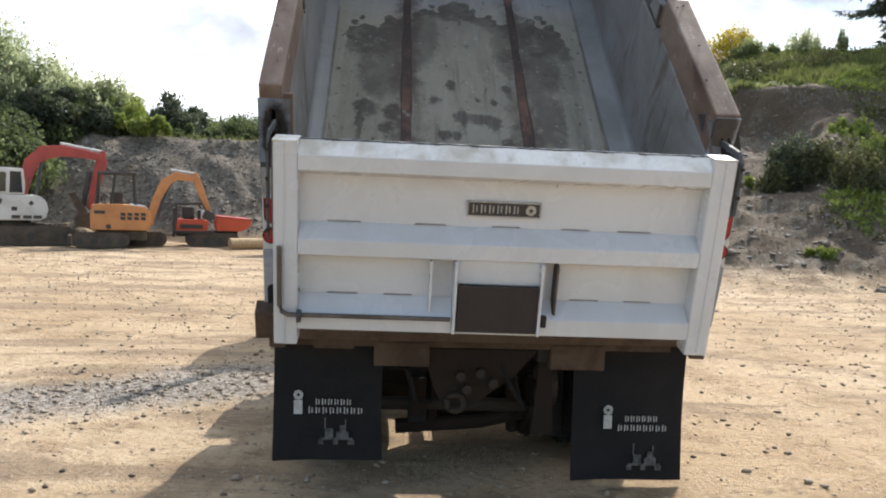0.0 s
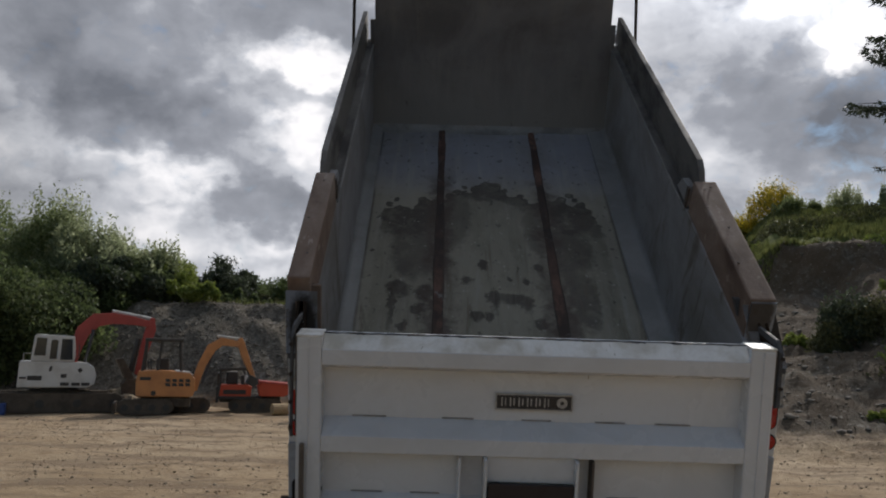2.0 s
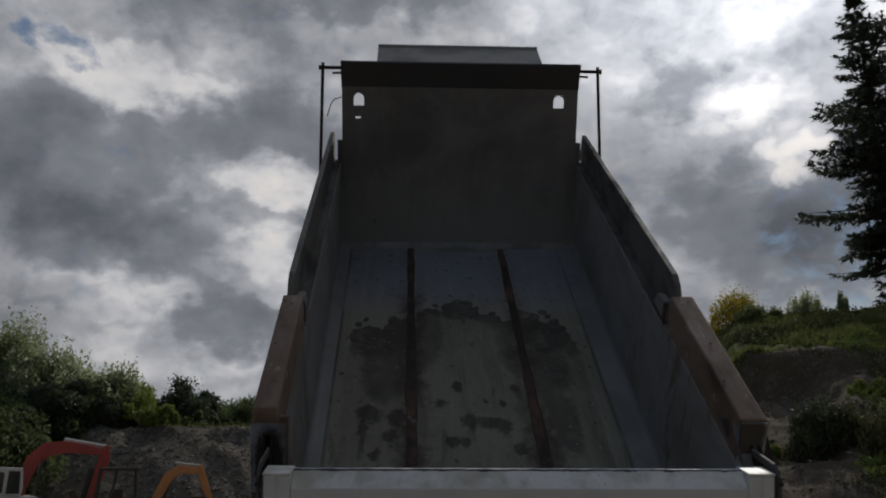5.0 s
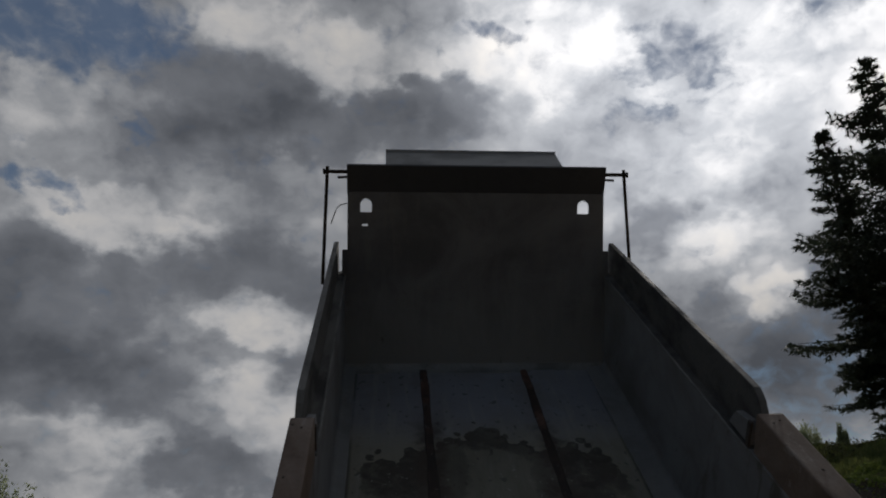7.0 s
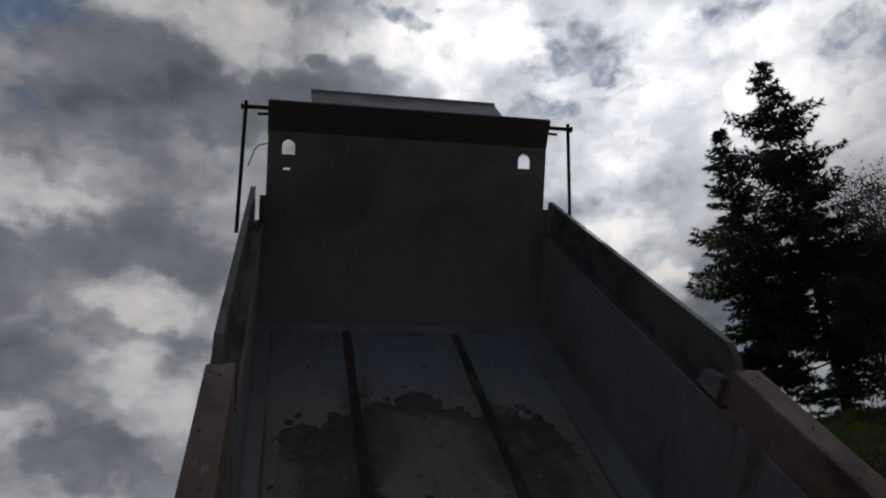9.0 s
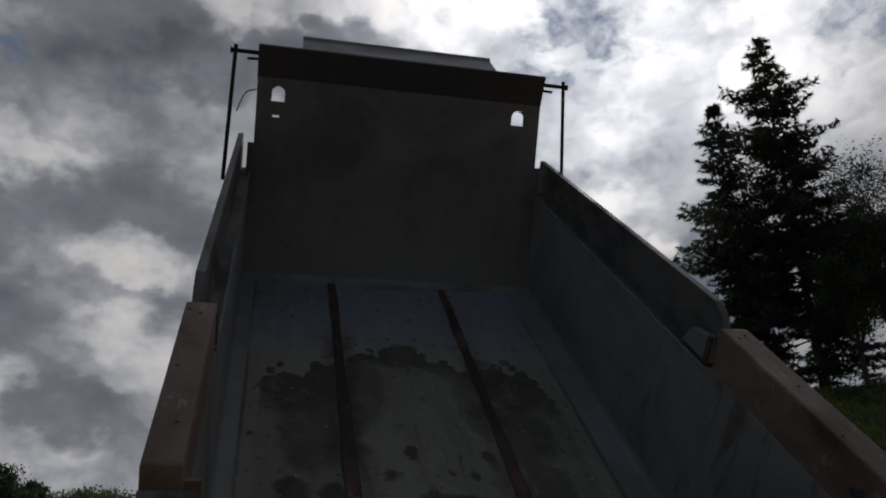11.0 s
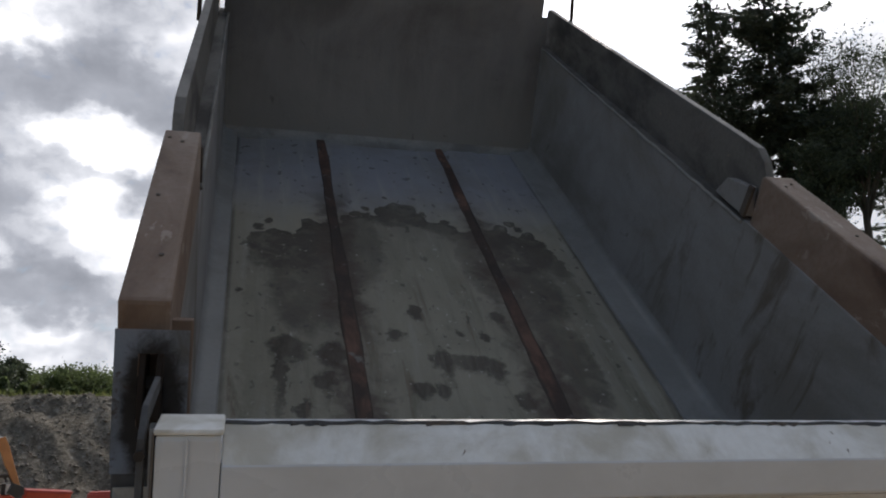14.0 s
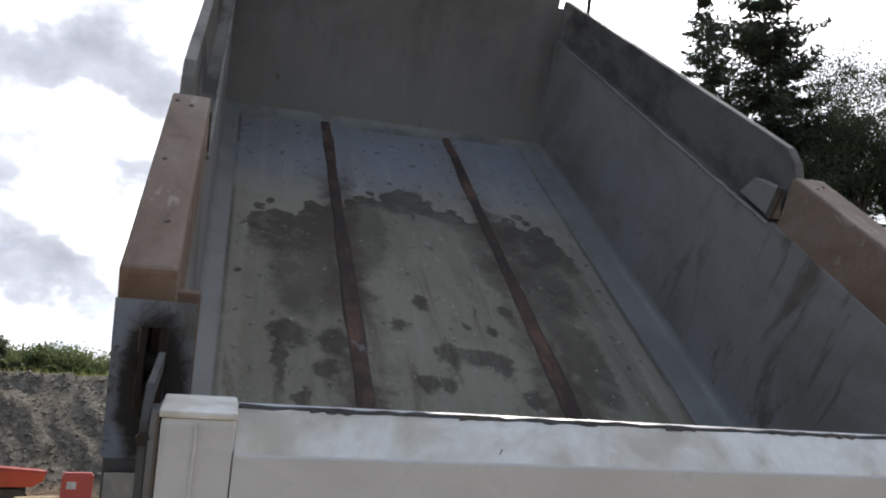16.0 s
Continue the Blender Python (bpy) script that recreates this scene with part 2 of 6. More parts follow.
    for cx, cu, rx, ru, tail in ((-0.75, 1.52, 0.10, 0.09, 1.6), (-0.80, 1.40, 0.028, 0.10, 3.6), (-0.56, 1.47, 0.075, 0.085, 1.4), (-0.606, 1.27, 0.055, 0.055, 1.5), (0.08, 1.41, 0.15, 0.060, 1.3), (-0.06, 1.43, 0.05, 0.085, 2.2), (0.18, 1.38, 0.05, 0.075, 1.8),
                                 (-0.245, 1.63, 0.045, 0.05, 1.2), (-0.13, 1.83, 0.045, 0.045, 2.2), (-0.187, 1.22, 0.06, 0.045, 1.8), (-0.10, 1.20, 0.03, 0.05, 1.2), (0.20, 1.62, 0.035, 0.04, 1.4), (0.06, 1.63, 0.03, 0.03, 1.2), (-0.986, 1.956, 0.022, 0.03, 1.0), (0.30, 1.80, 0.05, 0.03, 2.0), (0.26, 1.14, 0.045, 0.06, 1.2), (-0.70, 1.10, 0.04, 0.05, 1.2)):
        e = g.span(g.math("ADD", patch(cx, cu, rx, ru, tail), g.math("MULTIPLY", g.math("SUBTRACT", scallop, 0.5), 1.8)), 1.35, 0.35)
        smear = e if smear is None else g.math("MAXIMUM", smear, e)
    dots = g.math("MULTIPLY", g.span(g.noise(g.scaled(co, 1.0, 0.7, 1), 19.0, 4, 0.5, 0.2), 0.63, 0.66), g.span(g.noise(co, 1.7, 4, 0.5), 0.42, 0.55, 0.25, 1.0))
    dry = g.mix(g.span(g.math("ADD", u, g.math("MULTIPLY", edge, 0.8)), 3.75, 3.0), (0.250, 0.250, 0.275), (0.292, 0.268, 0.212))
    dry = g.mix(g.span(big, 0.40, 0.66, 0, 0.45), dry, (0.200, 0.182, 0.150))
    dry = g.mix(g.span(run, 0.5, 0.72, 0, 0.45), dry, (0.37, 0.35, 0.31))
    # a thin greenish film below the edge
    c = g.mix(g.math("MULTIPLY", inside, g.span(drip, 0.35, 0.65, 0.20, 0.50)), dry, (0.150, 0.142, 0.098))
    mud = g.mix(g.span(edge, 0.35, 0.7), (0.036, 0.029, 0.023), (0.072, 0.060, 0.044))
    c = g.mix(g.math("MULTIPLY", wet, 0.96), c, mud)
    c = g.mix(g.math("MULTIPLY", g.span(drip, 0.53, 0.68, 0, 0.5), g.span(u, 2.6, 1.2)), c, (0.110, 0.100, 0.066))
    c = g.mix(g.math("MULTIPLY", smear, g.span(drip, 0.36, 0.62, 0.72, 0.96)), c, (0.040, 0.032, 0.023))
    c = g.mix(g.math("MULTIPLY", g.span(g.noise(g.scaled(co, 4.0, 0.55, 1), 2.6, 7, 0.68, 0.5), 0.56, 0.66, 0, 0.6), g.span(u, 2.4, 1.6)), c, (0.135, 0.095, 0.068))
    c = g.mix(g.math("MULTIPLY", dots, 0.65), c, (0.055, 0.048, 0.04))
    chips = g.span(g.noise(co, 24.0, 5, 0.6, 0.4), 0.655, 0.685, 0, 0.6)
    c = g.mix(g.math("MULTIPLY", chips, g.span(u, 3.0, 2.4)), c, (0.45, 0.43, 0.39))
    # rust bled beside the wear strips, and a dark seam along the liner plates
    off = g.math("ABSOLUTE", g.math("SUBTRACT", g.math("ABSOLUTE", g.math("ADD", x, 0.026)), 0.436))
    bleed = g.span(g.math("ADD", off, g.math("MULTIPLY", g.math("SUBTRACT", scallop, 0.5), 0.34)), 0.17, 0.04)
    bleed = g.math("MULTIPLY", bleed, g.span(wu, 3.25, 2.85, 0.12, 1.0))
    c = g.mix(g.math("MULTIPLY", bleed, g.span(edge, 0.36, 0.58, 0.25, 0.90)), c, (0.056, 0.037, 0.027))
    seam = g.span(g.math("ABSOLUTE", g.math("SUBTRACT", g.math("ABSOLUTE", g.math("ADD", x, 0.035)), 1.0)), 0.022, 0.0)
    c = g.mix(g.math("MULTIPLY", seam, g.span(big, 0.3, 0.6, 0.1, 0.7)), c, (0.06, 0.055, 0.045))
    g.put(b.inputs["Base Color"], c)
    g.put(b.inputs["Roughness"], g.math("SUBTRACT", g.span(big, 0.3, 0.7, 0.52, 0.75), g.math("MULTIPLY", wet, 0.12)))
    bump(g, b, g.math("ADD", g.noise(co, 45, 5, 0.6), g.math("ADD", g.math("MULTIPLY", big, 1.5), g.math("MULTIPLY", g.math("MAXIMUM", wet, smear), 0.8))), 0.30, 0.012)


def wall_look(g, b, co):
    x, u, v = g.split(co)
    big = g.noise(g.scaled(co, 1, 0.6, 1), 1.5, 8, 0.64, 0.5)
    smear = g.noise(g.scaled(co, 1, 1.6, 0.55), 2.4, 8, 0.66, 0.9)
    scratch = g.noise(g.scaled(co, 1, 0.5, 6.0), 7.0, 7, 0.7, 0.4)
    c = g.mix(g.span(big, 0.36, 0.66), (0.270, 0.266, 0.272), (0.185, 0.174, 0.160))
    c = g.mix(g.span(scratch, 0.56, 0.72, 0, 0.35), c, (0.29, 0.29, 0.285))
    brown = g.math("MULTIPLY", g.span(smear, 0.52, 0.64), g.span(u, 2.8, 0.6, 0.15, 0.85))
    c = g.mix(brown, c, (0.105, 0.082, 0.060))
    c = g.mix(g.span(g.noise(co, 5.5, 8, 0.7, 0.6), 0.64, 0.70, 0, 0.6), c, (0.085, 0.075, 0.06))
    g.put(b.inputs["Base Color"], c)
    g.put(b.inputs["Roughness"], g.span(big, 0.3, 0.7, 0.5, 0.75))
    bump(g, b, g.math("ADD", g.noise(co, 45, 5, 0.6), g.math("MULTIPLY", big, 2.0)), 0.22, 0.012)


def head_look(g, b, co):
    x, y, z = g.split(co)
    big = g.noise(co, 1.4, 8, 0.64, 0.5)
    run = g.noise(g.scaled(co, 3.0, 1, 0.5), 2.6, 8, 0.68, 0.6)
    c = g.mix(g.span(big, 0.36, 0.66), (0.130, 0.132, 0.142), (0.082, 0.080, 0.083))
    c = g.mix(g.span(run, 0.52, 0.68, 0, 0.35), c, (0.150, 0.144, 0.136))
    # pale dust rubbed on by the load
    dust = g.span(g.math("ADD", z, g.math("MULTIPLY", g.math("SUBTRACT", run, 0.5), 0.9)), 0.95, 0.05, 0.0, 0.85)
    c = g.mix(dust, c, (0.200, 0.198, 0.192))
    c = g.mix(g.span(g.noise(co, 7.0, 7, 0.7, 0.5), 0.63, 0.70, 0, 0.5), c, (0.055, 0.05, 0.045))
    g.put(b.inputs["Base Color"], c)
    g.put(b.inputs["Roughness"], g.span(big, 0.3, 0.7, 0.55, 0.8))
    bump(g, b, g.math("ADD", g.noise(co, 45, 5, 0.6), g.math("MULTIPLY", big, 2.0)), 0.22, 0.012)


def wear_strip_look(g, b, co):
    x, u, v = g.split(co)
    n = g.noise(g.scaled(co, 1, 0.35, 1), 14, 8, 0.65, 0.5)
    c = g.mix(g.span(n, 0.36, 0.66), (0.066, 0.034, 0.024), (0.165, 0.086, 0.058))
    c = g.mix(g.span(g.noise(co, 3.1, 6, 0.6), 0.47, 0.60, 0, 0.75), c, (0.032, 0.023, 0.019))
    damp = g.math("ADD", u, g.math("MULTIPLY", g.math("SUBTRACT", g.noise(co, 4.0, 6, 0.6), 0.5), 0.9))
    c = g.mix(g.math("MULTIPLY", g.span(damp, 3.2, 2.95), g.span(damp, 1.5, 2.3, 0.1, 0.75)), c, (0.030, 0.023, 0.019))
    c = g.mix(g.span(g.noise(co, 6.5, 7, 0.65, 0.4), 0.60, 0.66, 0, 0.8), c, (0.19, 0.185, 0.17))
    # mud lies ragged over both edges
    off = g.math("ABSOLUTE", g.math("SUBTRACT", g.math("ABSOLUTE", g.math("ADD", x, 0.026)), 0.436))
    off = g.math("ADD", off, g.math("MULTIPLY", g.math("SUBTRACT", g.noise(co, 17, 6, 0.65, 0.4), 0.5), 0.045))
    c = g.mix(g.span(off, 0.022, 0.042, 0, 0.85), c, (0.045, 0.035, 0.028))
    g.put(b.inputs["Base Color"], c)
    b.inputs["Roughness"].default_value = 0.75
    bump(g, b, n, 0.5, 0.006)


def housing_look(g, b, co):
    x, y, z = g.split(co)
    ragged = g.noise(co, 22, 7, 0.68, 0.5)
    big = g.noise(co, 7, 7, 0.62, 0.4)
    c = g.mix(g.span(big, 0.40, 0.66), (0.29, 0.325, 0.385), (0.16, 0.155, 0.15))
    c = g.mix(g.span(ragged, 0.57, 0.66, 0, 0.75), c, (0.085, 0.055, 0.038))
    # black grease worked out of the hinge
    ex = g.math("DIVIDE", g.math("SUBTRACT", g.math("ABSOLUTE", x), 1.205), 0.064)
    ez = g.math("DIVIDE", g.math("SUBTRACT", z, 1.09), 0.155)
    e = g.math("ADD", g.math("ADD", g.math("POWER", ex, 2.0), g.math("POWER", ez, 2.0)), g.math("MULTIPLY", g.math("SUBTRACT", ragged, 0.5), 2.2))
    c = g.mix(g.span(e, 1.7, 0.7, 0, 0.94), c, (0.022, 0.019, 0.018))
    g.put(b.inputs["Base Color"], c)
    g.put(b.inputs["Roughness"], g.span(big, 0.3, 0.7, 0.4, 0.7))
    bump(g, b, g.math("ADD", g.noise(co, 60, 5, 0.6), ragged), 0.3, 0.006)


def rust_rail_look(g, b, co):
    big = g.noise(g.scaled(co, 1.6, 0.7, 1), 3.0, 8, 0.62, 0.5)
    chip = g.span(g.noise(g.scaled(co, 1.2, 0.8, 1), 9, 7, 0.62, 0.4), 0.60, 0.65)
    c = g.ramp(big, ((0.32, (0.080, 0.048, 0.034)), (0.48, (0.175, 0.118, 0.086)), (0.58, (0.215, 0.155, 0.120)), (0.70, (0.285, 0.220, 0.178))))
    c = g.mix(g.span(g.noise(co, 40, 5, 0.6), 0.4, 0.8, 0, 0.4), c, (0.17, 0.09, 0.055))
    c = g.mix(g.math("MULTIPLY", chip, 0.4), c, (0.44, 0.38, 0.33))
    g.put(b.inputs["Base Color"], c)
    b.inputs["Roughness"].default_value = 0.7
    bump(g, b, g.noise(co, 50, 6, 0.65), 0.35, 0.006)


def ground_look(g, b, co):
    x, y, z = g.split(co)
    steep = g.split(g.add("ShaderNodeNewGeometry").outputs["Normal"])[2]
    big = g.noise(co, 0.22, 7, 0.6, 0.4)
    mid = g.noise(co, 1.3, 7, 0.65, 0.3)
    grit = g.noise(co, 11, 8, 0.7)
    rut = g.noise(g.scaled(co, 0.28, 1.5, 1), 0.9, 6, 0.6, 0.7)
    sand = g.mix(g.span(big, 0.36, 0.64), (0.385, 0.282, 0.172), (0.47, 0.365, 0.245))
    sand = g.mix(g.span(mid, 0.46, 0.66, 0, 0.8), sand, (0.25, 0.172, 0.100))
    sand = g.mix(g.span(rut, 0.50, 0.60, 0, 0.75), sand, (0.215, 0.158, 0.105))
    sand = g.mix(g.span(g.noise(g.scaled(co, 0.5, 1.0, 1), 3.4, 8, 0.7, 0.5), 0.60, 0.66, 0, 0.75), sand, (0.15, 0.115, 0.08))
    tread = g.math("ABSOLUTE", g.math("SUBTRACT", g.math("FRACT", g.math("MULTIPLY", g.math("ADD", y, g.math("ADD", g.math("MULTIPLY", x, 0.16), g.math("MULTIPLY", big, 3.0))), 0.42)), 0.5))
    sand = g.mix(g.math("MULTIPLY", g.span(tread, 0.07, 0.02), g.span(mid, 0.40, 0.60, 0.0, 0.5)), sand, (0.21, 0.16, 0.11))
    sand = g.mix(g.span(grit, 0.52, 0.66, 0, 0.55), sand, (0.21, 0.150, 0.096))
    sand = g.mix(g.span(g.noise(co, 23, 6, 0.70, 0.3), 0.555, 0.62, 0, 0.5), sand, (0.15, 0.112, 0.076))
    sand = g.mix(g.span(g.noise(co, 19, 5, 0.6, 0.2), 0.60, 0.68, 0, 0.6), sand, (0.52, 0.46, 0.36))
    # grey gravel spread beside the truck
    lane = g.math("ABSOLUTE", g.math("SUBTRACT", g.math("SUBTRACT", y, g.math("MULTIPLY", x, 0.55)), 3.7))
    gravel = g.span(g.math("ADD", lane, g.math("MULTIPLY", mid, 1.6)), 1.9, 1.1)
    gravel = g.math("MULTIPLY", gravel, g.span(x, -1.0, -1.8))
    stone = g.mix(g.span(g.noise(co, 21, 6, 0.75), 0.42, 0.58), (0.10, 0.093, 0.083), (0.36, 0.34, 0.31))
    sand = g.mix(g.math("MULTIPLY", gravel, 0.85), sand, stone)
    # dug banks: grey-brown rubble, with soil showing in streaks
    rub = g.ramp(g.noise(co, 4.6, 9, 0.80, 0.4), ((0.36, (0.030, 0.027, 0.022)), (0.46, (0.100, 0.088, 0.070)), (0.56, (0.170, 0.152, 0.124)), (0.68, (0.34, 0.32, 0.285))))
    rub = g.mix(g.span(g.noise(co, 0.45, 6, 0.6, 0.4), 0.45, 0.60, 0, 0.28), rub, (0.14, 0.110, 0.072))
    rub = g.mix(g.math("MULTIPLY", g.span(x, 4.0, 8.0, 0.0, 0.80), g.span(mid, 0.30, 0.55)), rub, (0.092, 0.066, 0.043))
    rub = g.mix(g.span(g.noise(co, 9.0, 6, 0.65, 0.2), 0.635, 0.665, 0, 0.8), rub, (0.40, 0.375, 0.335))
    high = g.span(g.math("ADD", z, g.math("MULTIPLY", g.math("SUBTRACT", mid, 0.5), 0.5)), 0.16, 0.5)
    c = g.mix(high, sand, rub)
    # grass that has taken hold on the gentler, higher ground
    grass = g.ramp(g.noise(co, 3.0, 8, 0.7), ((0.3, (0.06, 0.075, 0.026)), (0.55, (0.15, 0.175, 0.05)), (0.75, (0.28, 0.27, 0.11))))
    green = g.math("ADD", g.math("MULTIPLY", g.span(z, 5.6, 8.0), g.span(x, 3.0, 7.0, 0.45, 1.0)), g.math("MULTIPLY", g.math("SUBTRACT", g.noise(co, 0.75, 8, 0.70, 0.5), 0.5), 2.6))
    green = g.math("MULTIPLY", g.span(green, 0.58, 0.90), g.span(steep, 0.50, 0.72))
    green = g.math("MULTIPLY", green, g.span(z, 1.0, 2.2))
    c = g.mix(green, c, grass)
    g.put(b.inputs["Base Color"], c)
    b.inputs["Roughness"].default_value = 0.93
    b.inputs["Specular IOR Level"].default_value = 0.2
    bump(g, b, g.math("ADD", g.math("MULTIPLY", grit, 0.9), g.math("ADD", mid, g.math("MULTIPLY", rut, 0.9))), 0.65, 0.09)


def foliage(name, dark, light, thinness=0.25, tint=None):
    def build(g, b, co):
        r = g.add("ShaderNodeNewGeometry").outputs["Random Per Island"]
        c = g.mix(r, dark, light)
        c = g.mix(g.span(g.noise(co, 0.9, 4, 0.6), 0.35, 0.7, 0, 0.7), c, dark)
        if tint:
            c = g.mix(g.span(r, 0.80, 0.86), c, tint)
        g.put(b.inputs["Base Color"], c)
        b.inputs["Roughness"].default_value = 0.6
        b.inputs["Transmission Weight"].default_value = 0.0
        b.inputs["Subsurface Weight"].default_value = 0.0
        thin = g.add("ShaderNodeBsdfTranslucent")
        g.put(thin.inputs[0], c)
        both = g.add("ShaderNodeMixShader")
        both.inputs[0].default_value = thinness
        g.put(both.inputs[1], b.outputs[0])
        g.put(both.inputs[2], thin.outputs[0])
        out = [n for n in g.tree.nodes if n.type == "OUTPUT_MATERIAL"][0]
        g.put(out.inputs[0], both.outputs[0])
    return material(name, build)


def glassy(g, b, co):
    b.inputs["Base Color"].default_value = (0.02, 0.025, 0.03, 1)
    b.inputs["Roughness"].default_value = 0.08


WHITE = worn("white_paint", (0.615, 0.622, 0.640), (0.46, 0.455, 0.445), 2.2, 0.40, 0.32, 0, 30, 0.05, 0.06, (0.24, 0.20, 0.15), speck=0.08)
WHITE_RIM = worn("chipped_white_paint", (0.82, 0.82, 0.81), (0.42, 0.38, 0.30), 4.5, 0.75, 0.5, 0, 40, 0.15, 0.20, (0.20, 0.16, 0.115), speck=0.15)
WALL_GREY = material("scuffed_grey_steel", wall_look)
CORNER_GREY = worn("rubbed_grey_steel", (0.245, 0.243, 0.242), (0.175, 0.168, 0.158), 2.0, 0.6, 0.5, 0.0, 45, 0.15)
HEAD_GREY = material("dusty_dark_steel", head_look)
FILLET = worn("dusty_weld_fillet", (0.25, 0.243, 0.23), (0.11, 0.105, 0.10), 2.5, 0.7, 0.7, 0, 45, 0.4)
BOARD_GREY = worn("weathered_side_board", (0.150, 0.142, 0.130), (0.046, 0.043, 0.042), 3.2, 0.95, 0.65, 0, 40, 0.3, 0.15, (0.26, 0.20, 0.15), (1, 0.5, 1))
HOUSING = material("chipped_blue_grey_steel", housing_look)
STRAP = worn("dull_hinge_steel", (0.085, 0.087, 0.092), (0.055, 0.05, 0.046), 6.0, 0.5, 0.7, 0.0, 60, 0.2, gloss=0.15)
RUST = worn("brown_rust", (0.085, 0.056, 0.038), (0.04, 0.028, 0.021), 4.0, 0.6, 0.8, 0, 50, 0.5)
DARK_STEEL = worn("oily_dark_steel", (0.030, 0.026, 0.024), (0.058, 0.042, 0.031), 4.0, 0.6, 0.75, 0.0, 50, 0.4, gloss=0.2)
RUBBER = worn("black_rubber", (0.016, 0.016, 0.018), (0.032, 0.029, 0.028), 3.0, 0.6, 0.92, 0, 60, 0.2, gloss=0.12)
HATCH_BROWN = worn("dark_brown_rubber", (0.032, 0.022, 0.02), (0.05, 0.035, 0.03), 3.0, 0.6, 0.8, 0, 60, 0.2)
HANDLE = worn("brown_grey_bar", (0.13, 0.11, 0.095), (0.07, 0.05, 0.04), 8.0, 0.6, 0.6, 0.2, 60, 0.2)
RED_LENS = worn("red_lamp_lens", (0.40, 0.025, 0.02), (0.24, 0.015, 0.012), 8.0, 0.4, 0.25, 0, 60, 0.1)
BADGE = worn("black_badge", (0.025, 0.024, 0.026), (0.06, 0.055, 0.055), 12.0, 0.5, 0.4, 0, 80, 0.1)
SILVER = worn("badge_silver", (0.45, 0.44, 0.42), (0.22, 0.21, 0.20), 30.0, 0.6, 0.4, 0.3, 80, 0.1)
PRINT = worn("white_print", (0.52, 0.52, 0.51), (0.22, 0.22, 0.215), 14.0, 0.5, 0.6, 0, 80, 0.1)
FAINT_PRINT = worn("worn_off_print", (0.11, 0.11, 0.11), (0.03, 0.03, 0.03), 26.0, 0.9, 0.7, 0, 80, 0.1)
GRIMY = worn("greasy_black_steel", (0.020, 0.015, 0.013), (0.036, 0.026, 0.020), 4.0, 0.6, 0.75, 0.0, 50, 0.4, gloss=0.12)
BENT_SHEET = worn("bare_bent_sheet", (0.42, 0.42, 0.40), (0.20, 0.19, 0.175), 6.0, 0.7, 0.55, 0, 50, 0.2, 0.2, (0.14, 0.11, 0.085))
POST_GREY = worn("blue_grey_post_paint", (0.33, 0.36, 0.41), (0.20, 0.20, 0.20), 5.0, 0.6, 0.45, 0, 40, 0.2, 0.2, (0.12, 0.09, 0.07))
FADED_WELD = worn("faded_weld", (0.30, 0.285, 0.27), (0.16, 0.14, 0.12), 16.0, 0.8, 0.7, 0, 60, 0.2)
SEAM = worn("rusty_seam", (0.10, 0.08, 0.065), (0.05, 0.04, 0.035), 12.0, 0.6, 0.8, 0, 60, 0.2)
BED_FLOOR = material("stained_steel_floor", bed_floor_look)
WEAR = material("rusty_wear_strip", wear_strip_look)
RAIL = material("rust_brown_rail", rust_rail_look)
GROUND = material("sandy_dirt", ground_look)
GLASS = material("dark_glass", glassy)
EX_WHITE = worn("dusty_white_paint", (0.66, 0.65, 0.62), (0.36, 0.33, 0.28), 1.2, 0.5, 0.45, 0, 40, 0.1, 0.1)
EX_RED = worn("faded_red_paint", (0.42, 0.060, 0.046), (0.23, 0.055, 0.042), 1.4, 0.6, 0.5, 0, 40, 0.1, 0.15)
EX_ORANGE = worn("faded_orange_paint", (0.60, 0.255, 0.085), (0.34, 0.155, 0.068), 1.6, 0.5, 0.5, 0, 40, 0.1, 0.1)
EX_RED_ORANGE = worn("red_orange_paint", (0.56, 0.075, 0.026), (0.36, 0.08, 0.04), 1.6, 0.5, 0.5, 0, 40, 0.1, 0.1)
TRACK = worn("muddy_track", (0.11, 0.085, 0.06), (0.05, 0.042, 0.035), 3.0, 0.6, 0.9, 0, 30, 0.5)
# blue-black tone carries the shade of the flange's down-facing side
FLANGE = worn("shade_toned_flange", (0.030, 0.033, 0.042), (0.046, 0.048, 0.054), 3.0, 0.5, 0.6, 0, 40, 0.1)
DARK_FRAME = worn("dark_frame_paint", (0.035, 0.033, 0.03), (0.07, 0.06, 0.05), 3.0, 0.5, 0.55, 0, 40, 0.1)
LOGWOOD = worn("pale_bare_log", (0.46, 0.34, 0.19), (0.30, 0.21, 0.12), 3.0, 0.6, 0.8, 0, 40, 0.4, 0, (0, 0, 0), (6, 1, 6))
BLUE_PLASTIC = worn("blue_plastic", (0.03, 0.07, 0.25), (0.02, 0.04, 0.12), 3.0, 0.5, 0.5)
EARTH = worn("pale_earth_lump", (0.30, 0.245, 0.165), (0.17, 0.135, 0.09), 2.5, 0.7, 0.95, 0, 20, 0.5)
ROCK = worn("grey_stone", (0.15, 0.13, 0.105), (0.27, 0.24, 0.20), 3.0, 0.7, 0.9, 0, 20, 0.4)
PEBBLE = worn("brown_grey_pebble", (0.25, 0.20, 0.145), (0.38, 0.31, 0.23), 2.0, 0.8, 0.9, 0, 20, 0.3)
CRUMB = worn("damp_soil_crumb", (0.11, 0.080, 0.052), (0.17, 0.128, 0.086), 3.0, 0.7, 0.95, 0, 20, 0.3)
